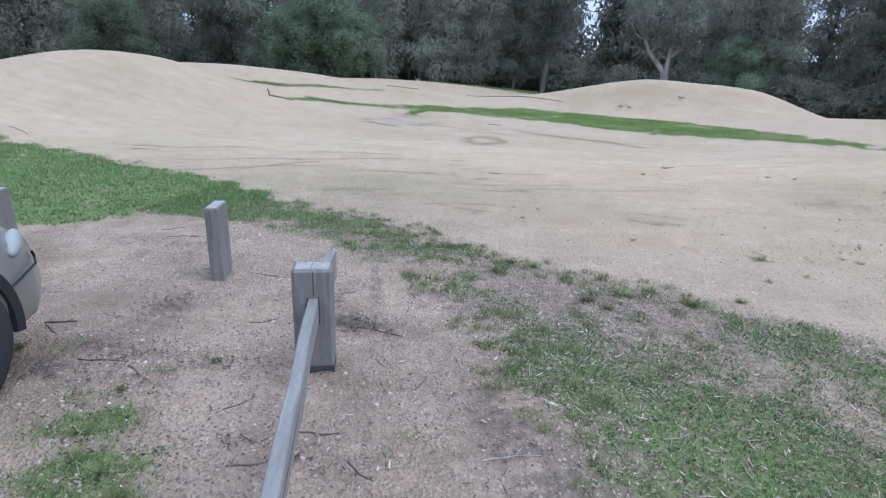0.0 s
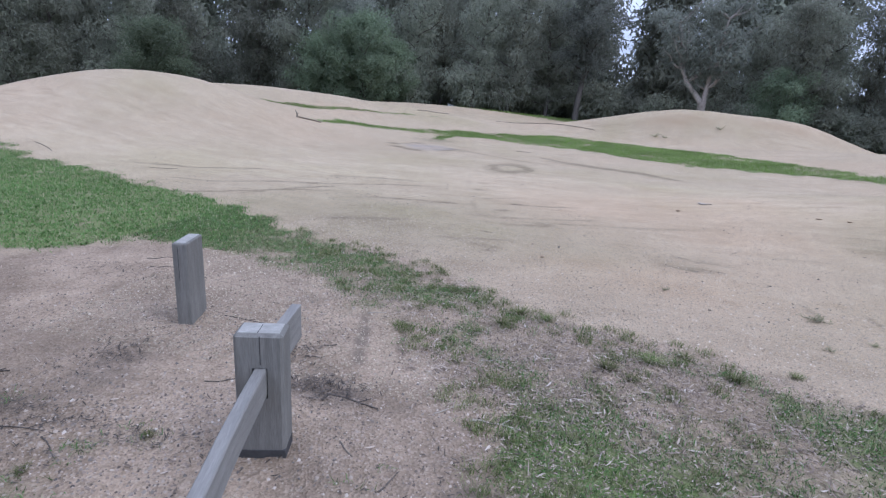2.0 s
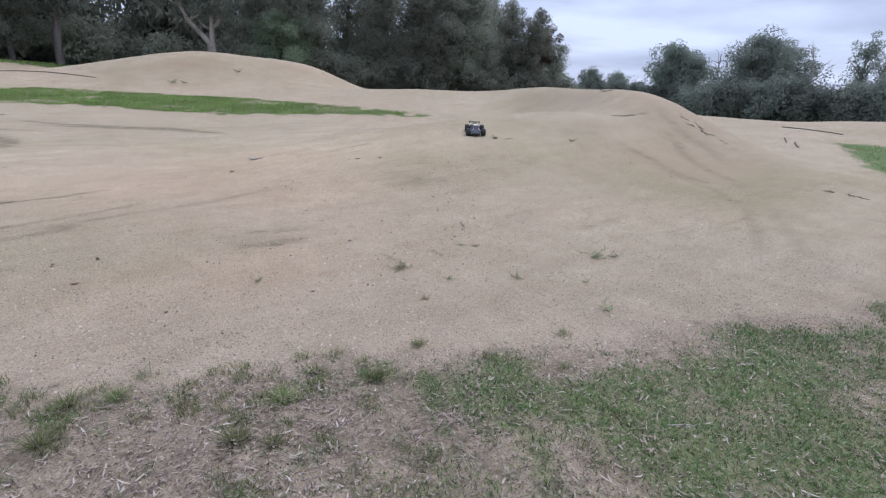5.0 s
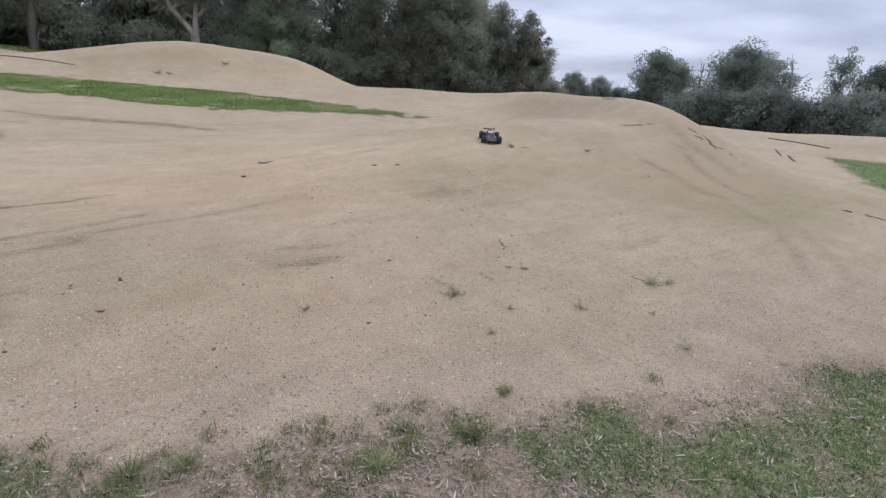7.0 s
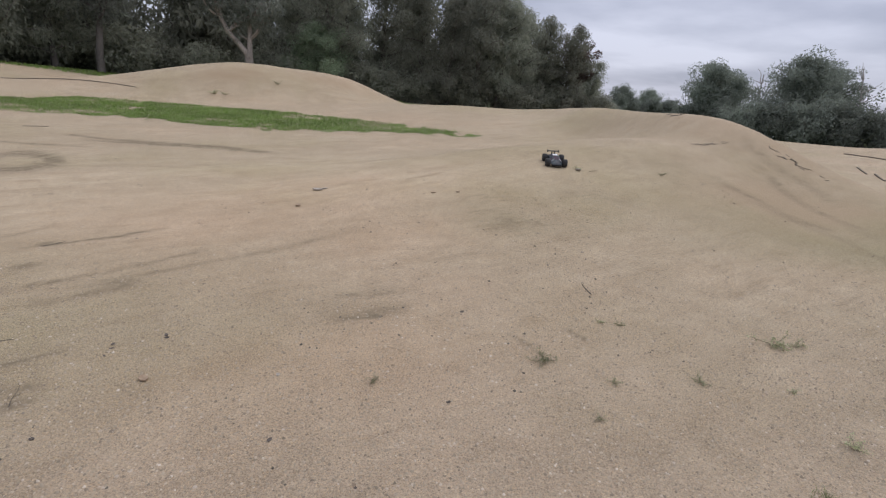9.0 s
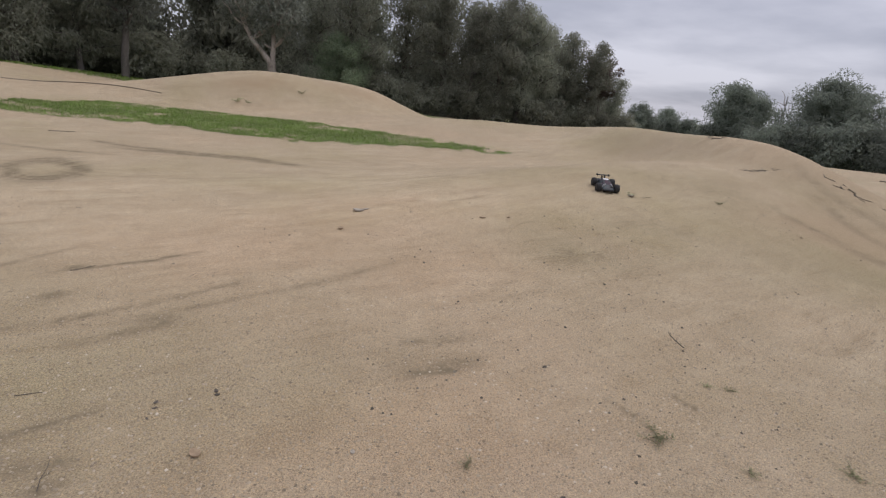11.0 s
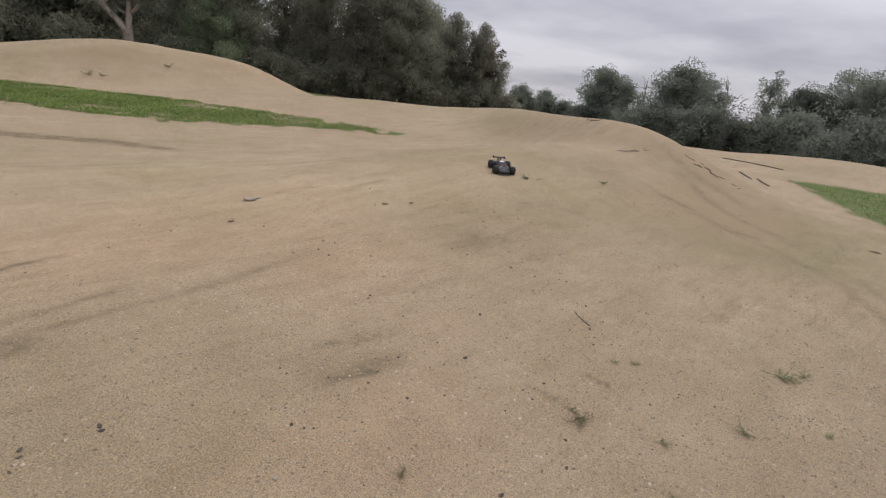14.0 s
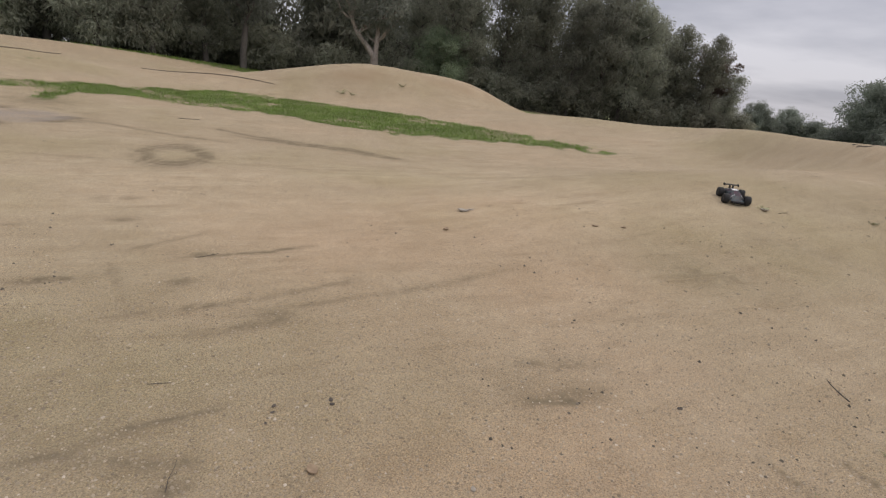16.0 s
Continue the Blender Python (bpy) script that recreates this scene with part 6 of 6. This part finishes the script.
# ---- single plants, sticks and logs ----
def weed(x, y, size, label, kind="weed", mat=None, count=26, seed=0, flat=1.0):
    r = np.random.default_rng(seed)
    n = count
    a = r.uniform(0, 6.283, n)
    d = np.abs(r.normal(0, 0.3, n)) * size
    px, py = d * np.cos(a), d * np.sin(a)
    h = size * r.uniform(0.3, 0.85, n)
    w = size * 0.013 * r.uniform(0.7, 1.4, n)
    out = flat * r.uniform(0.4, 1.3, n)
    b = a + r.normal(0, 0.5, n)
    p = np.stack([px, py, np.zeros(n) - 0.005], 1)
    side = np.stack([-np.sin(b) * w, np.cos(b) * w, np.zeros(n)], 1)
    dirv = np.stack([np.cos(b) * out, np.sin(b) * out, np.ones(n)], 1)
    mid = p + dirv * (h * 0.45)[:, None]
    tip = p + np.stack([np.cos(b) * out * h * 1.2, np.sin(b) * out * h * 1.2, h * np.clip(0.9 - 0.25 * out, 0.3, 1)], 1)
    v = np.stack([p - side, p + side, mid - side, mid + side, tip], 1).reshape(-1, 3)
    base = (np.arange(n) * 5)[:, None]
    f = np.concatenate([base + np.array([0, 1, 3]), base + np.array([0, 3, 2]), base + np.array([2, 3, 4])])
    me = mesh_np(kind, v, f)
    me.materials.append(mat or M_GRASS)
    ob = new(kind, me)
    ob.matrix_world = Matrix.Translation((x, y, gz(x, y)))
    return tagged(ob, label, "weed" if kind == "weed" else "grass tuft", "weeds on the track" if kind == "weed" else "tufts along the verge")


def low_weed(x, y, size, seed):
    """A low weed: a few wiry runners with small leaves."""
    r = np.random.default_rng(seed)
    plant = thing("weed", "low grey-green weed with wiry runners in dirt", "weed", "weeds on the track", at=Matrix.Translation((x, y, gz(x, y))))
    tubes, clumps = [], [(0, 0, size * 0.10, size * 0.18)]
    for k in range(8):
        a = r.uniform(0, 6.28)
        path = limb_path(r, (0, 0, 0.004), (math.cos(a), math.sin(a), 0.45), size * r.uniform(0.35, 0.85), 4, -0.05, 0.3)
        path = [Vector((p.x, p.y, max(p.z, 0.004))) for p in path]
        tubes.append((path, tapered(size * 0.014, size * 0.006, len(path))))
        for p in path[1:]:
            clumps.append((p.x, p.y, p.z + size * 0.04, size * 0.09))
    part("stems", tubes_mesh("stems", tubes, 4), M_WEEDSTEM, plant)
    part("leaves", crown_mesh("leaves", clumps, 7, size * 0.10, size * 0.018, 0.0, seed + 1), M_WEED, plant)
    return plant


M_WEEDSTEM = simple("weed_stem", [(0.3, (0.12, 0.095, 0.06)), (0.7, (0.24, 0.20, 0.13))], 30, 0.85)
M_WEED = leafy("grey_green_weed", [(0.0, (0.25, 0.27, 0.14)), (0.6, (0.34, 0.35, 0.20)), (1.0, (0.45, 0.41, 0.28))], 0.7, through=0.4)
for k, (x, y, s) in enumerate(((2.83, 4.70, 0.13), (4.55, 4.03, 0.15), (4.72, 3.92, 0.08), (3.53, 4.0, 0.075), (3.67, 3.21, 0.085), (3.71, 4.78, 0.06),
                               (1.72, 4.98, 0.06), (3.02, 4.27, 0.055), (3.96, 3.64, 0.05), (2.66, 4.06, 0.05), (3.62, 4.88, 0.05), (8.53, 7.77, 0.09), (7.14, 8.41, 0.10), (5.0, 28.0, 0.3), (5.4, 27.9, 0.22), (8.0, 28.5, 0.3))):
    low_weed(x, y, s * 1.4, 400 + k)
for k, (x, y, s, m) in enumerate(((1.09, 3.24, 0.12, 0), (1.36, 3.41, 0.12, 1), (1.84, 3.35, 0.12, 1), (2.24, 3.53, 0.07, 0), (0.40, 3.66, 0.12, 0), (1.6, 3.57, 0.10, 1), (1.22, 3.13, 0.09, 1), (0.5, 3.92, 0.12, 0),
                                  (0.7, 3.85, 0.10, 1), (0.24, 3.47, 0.08, 0), (-2.05, 1.75, 0.06, 0), (-1.16, 1.22, 0.08, 0), (-1.24, 1.54, 0.05, 0), (-0.9, 1.03, 0.09, 0), (-1.05, 1.08, 0.07, 0), (-0.94, 1.85, 0.05, 0), (-0.75, 0.93, 0.08, 0))):
    weed(x, y, s * 0.9, "small green grass tuft growing through gravel" if m == 0 else "yellowish dry grass tuft on the verge", "grass_tuft", M_TUFT, 170, 500 + k, 0.9)


def stick(x, y, turn, length, thick, seed, mat, label, bend=0.12, lift=0.0):
    r = np.random.default_rng(seed)
    pts, q = [], Vector((-length / 2, 0, 0))
    d = 0.0
    n = 6
    for k in range(n):
        pts.append(q.copy())
        d += r.normal(0, bend)
        q = q + Vector((math.cos(d), math.sin(d), 0)) * length / (n - 1)
    c, s = math.cos(radians(turn)), math.sin(radians(turn))
    world = []
    z0 = gz(x, y)
    for p in pts:
        wx, wy = x + c * p.x - s * p.y, y + s * p.x + c * p.y
        world.append((wx - x, wy - y, gz(wx, wy) - z0 + thick * 0.55 + lift))
    tubes = [(world, tapered(thick, thick * 0.55, n))]
    if length > 0.14:
        k = 2 + seed % 2
        ang = radians(turn) + (0.7 if seed % 2 else -0.7)
        b = world[k]
        e = (b[0] + math.cos(ang) * length * 0.25, b[1] + math.sin(ang) * length * 0.25, b[2] + 0.004)
        tubes.append(([b, e], [thick * 0.6, thick * 0.35]))
    me = tubes_mesh("twig", tubes, 6)
    me.materials.append(mat)
    ob = new("twig", me)
    ob.location = (x, y, z0)
    return tagged(ob, label, "twig", "twigs on the ground")


DARK, PALE = "thin dark dead twig lying on the ground", "bleached dead stick lying on the verge"
TWIGS_RAIL = [(4.04, 5.42, 71, 0.25, 0.006, 0), (-0.36, 1.2, 20, 0.22, 0.006, 0), (-0.21, 1.44, 8, 0.2, 0.006, 0), (0.26, 2.51, 55, 0.19, 0.005, 1), (0.05, 1.26, -30, 0.16, 0.006, 0), (0.62, 1.47, 25, 0.26, 0.005, 1), (-0.59, 2.92, 5, 0.08, 0.007, 0), (-0.22, 2.42, 0, 0.3, 0.007, 0), (-0.62, 2.75, 10, 0.09, 0.007, 0), (-1.3, 3.05, -10, 0.3, 0.005, 0), (-1.75, 3.1, 15, 0.22, 0.005, 0), (-2.5, 3.75, 0, 0.34, 0.006, 0)]
TWIGS_GRAVEL = [(-2.75, 3.95, 20, 0.22, 0.006, 0), (-2.1, 2.05, 10, 0.18, 0.009, 0), (-2.08, 2.0, -12, 0.17, 0.008, 0), (-1.5, 1.75, 8, 0.34, 0.005, 0), (-1.25, 1.68, -15, 0.2, 0.005, 0), (0.51, 2.46, 10, 0.25, 0.009, 1), (1.0, 2.35, 75, 0.14, 0.006, 1), (-0.1, 2.05, -40, 0.12, 0.006, 0), (0.15, 1.9, 70, 0.12, 0.006, 0), (-0.95, 2.35, 20, 0.16, 0.005, 0), (-0.65, 1.55, 60, 0.14, 0.005, 0), (1.35, 1.75, 20, 0.16, 0.006, 1)]
TWIGS_TRACK = [(2.9, 2.2, -30, 0.18, 0.006, 1), (0.4, 3.1, 15, 0.16, 0.006, 1), (-0.5, 3.5, 30, 0.14, 0.006, 1), (-0.72, 18.4, 5, 0.5, 0.014, 0), (-9.6, 8.75, 0, 0.9, 0.01, 0), (-6.6, 8.35, 15, 0.5, 0.007, 0), (0.0, 5.75, 80, 0.2, 0.0025, 0), (0.05, 8.42, 8, 0.2, 0.005, 0), (-0.13, 6.5, 10, 0.12, 0.004, 0), (7.35, 8.3, 10, 0.16, 0.006, 0)]
for k, (x, y, t, ln, th, m) in enumerate(TWIGS_RAIL + TWIGS_GRAVEL + TWIGS_TRACK):
    stick(x, y, t, ln, th * 0.75, 600 + k, M_PALETWIG if m else M_TWIG, PALE if m else DARK)


def chip(x, y, size, turn, mat, label):
    """A curled scrap of bark or a dead leaf."""
    bm = bmesh.new()
    n = 6
    rows = []
    for k in range(n):
        u = k / (n - 1) * 2 - 1
        w = 0.32 * math.sqrt(max(0.02, 1 - u * u))
        rows.append([bm.verts.new((u * 0.5 * size, s * w * size, (0.10 * u * u + 0.22 * w * abs(s)) * size + 0.1 * size)) for s in (-1, 0, 1)])
    for a, b in zip(rows, rows[1:]):
        for k in range(2):
            bm.faces.new((a[k], a[k + 1], b[k + 1], b[k]))
    ext = bmesh.ops.extrude_face_region(bm, geom=bm.faces[:])
    bmesh.ops.translate(bm, verts=[e for e in ext["geom"] if isinstance(e, bmesh.types.BMVert)], vec=(0, 0, -0.1 * size))
    bmesh.ops.recalc_face_normals(bm, faces=bm.faces)
    me = bpy.data.meshes.new("bark_chip")
    bm.to_mesh(me)
    bm.free()
    me.materials.append(mat)
    ob = new("bark_chip", me)
    ob.matrix_world = Matrix.Translation((x, y, gz(x, y))) @ Matrix.Rotation(radians(turn), 4, "Z")
    return tagged(ob, label, "bark chip", "bark and leaves on the track")


CHIPS_NEAR = [(2.77, 5.555, 0.04, 0), (0.45, 6.13, 0.03, 0), (0.75, 6.11, 0.035, 0), (3.04, 9.52, 0.15, 1), (3.16, 9.55, 0.08, 1), (2.55, 8.89, 0.09, 2),
              (0.4, 6.0, 0.02, 0), (4.36, 8.52, 0.08, 2), (4.69, 8.39, 0.07, 2), (7.12, 8.39, 0.13, 1), (0.58, 5.61, 0.07, 2), (0.75, 6.07, 0.03, 0)]
CHIPS_FAR = [(0.44, 6.08, 0.025, 0), (6.55, 6.85, 0.035, 0), (8.06, 7.55, 0.035, 0), (4.19, 6.89, 0.03, 0), (1.05, 4.75, 0.03, 0), (1.25, 5.3, 0.035, 1),
             (0.1, 5.3, 0.03, 0), (2.0, 4.6, 0.03, 0), (6.3, 6.0, 0.03, 0), (8.8, 6.6, 0.04, 0), (3.1, 6.9, 0.025, 0), (5.2, 6.4, 0.03, 0),
             (-1.5, 8.3, 0.04, 0)]
for k, (x, y, s, m) in enumerate(CHIPS_NEAR + CHIPS_FAR):
    chip(x, y, s, k * 47, (M_TWIG, M_PALETWIG, M_TANLEAF)[m], ("dark scrap of bark on the dirt", "pale dead leaf lying on the dirt", "tan dead leaf lying on the dirt")[m])


def log(points, thick, label, name="half_buried_log"):
    world = [(x, y, gz(x, y) + thick * 0.75) for x, y in points]
    x0, y0, z0 = world[0]
    me = tubes_mesh(name, [([(a - x0, b - y0, c - z0) for a, b, c in world], tapered(thick, thick * 0.7, len(world)))], 8)
    me.materials.append(M_LOG)
    ob = new(name, me)
    ob.location = (x0, y0, z0)
    return tagged(ob, label, "log", "logs edging the track")


def along(a, b, n, bow=0.0):
    (x0, y0), (x1, y1) = a, b
    ln = math.hypot(x1 - x0, y1 - y0)
    return [(x0 + (x1 - x0) * k / n - (y1 - y0) / ln * bow * math.sin(math.pi * k / n), y0 + (y1 - y0) * k / n + (x1 - x0) / ln * bow * math.sin(math.pi * k / n)) for k in range(n + 1)]


EDGE = "dark weathered log edging half buried in dirt"
log(along((-3.6, 32.4), (-1.8, 31.0), 8)[:-1] + along((-1.8, 31.0), (-0.2, 29.95), 8)[:-1] + along((-0.2, 29.95), (2.1, 28.75), 10), 0.022, EDGE)
log(along((-7.6, 28.6), (-6.7, 32.5), 16), 0.022, EDGE)
log(along((30.4, 12.5), (27.6, 9.05), 12), 0.03, EDGE)
rubble = np.random.default_rng(900)


def scraps(a, b, n, seed, spread=0.05, size=0.2):
    for k in range(n):
        f = rubble.uniform(0, 1)
        turn = math.degrees(math.atan2(b[1] - a[1], b[0] - a[0])) + rubble.normal(0, 30)
        stick(a[0] + (b[0] - a[0]) * f + rubble.normal(0, spread), a[1] + (b[1] - a[1]) * f + rubble.normal(0, spread), turn, size * rubble.uniform(0.4, 1.2), 0.007, seed + k, M_TWIG, "dark root and bark scraps on the berm")


scraps((12.8, 8.05), (12.24, 6.6), 15, 910)
scraps((11.85, 9.12), (12.45, 8.85), 12, 940, 0.06, 0.22)
scraps((14.2, 11.7), (14.0, 11.1), 7, 970, 0.05, 0.25)
scraps((10.69, 4.08), (10.62, 3.51), 6, 990, 0.03, 0.16)
log(along((23.4, 9.67), (20.4, 8.46), 10), 0.027, EDGE)
log(along((20.85, 8.38), (18.9, 7.56), 8), 0.027, EDGE)
log(along((-8.5, 16.9), (-8.05, 17.7), 8, 0.08), 0.03, "old dark root at the end of the grass strip")


def snag(x, y):
    """A broken stub that stands up out of the ground."""
    me = tubes_mesh("broken_stub", [([(0, 0, -0.05), (0.01, 0.02, 0.08), (-0.03, 0.03, 0.17), (-0.07, 0.02, 0.25)], [0.028, 0.022, 0.016, 0.008]), ([(0, 0.02, 0.09), (0.06, 0.04, 0.15)], [0.014, 0.006])], 6)
    me.materials.append(M_TWIG)
    ob = new("broken_stub", me)
    ob.location = (x, y, gz(x, y))
    return tagged(ob, "dark broken wooden stub standing in the dirt", "stub")


snag(-8.55, 16.85)
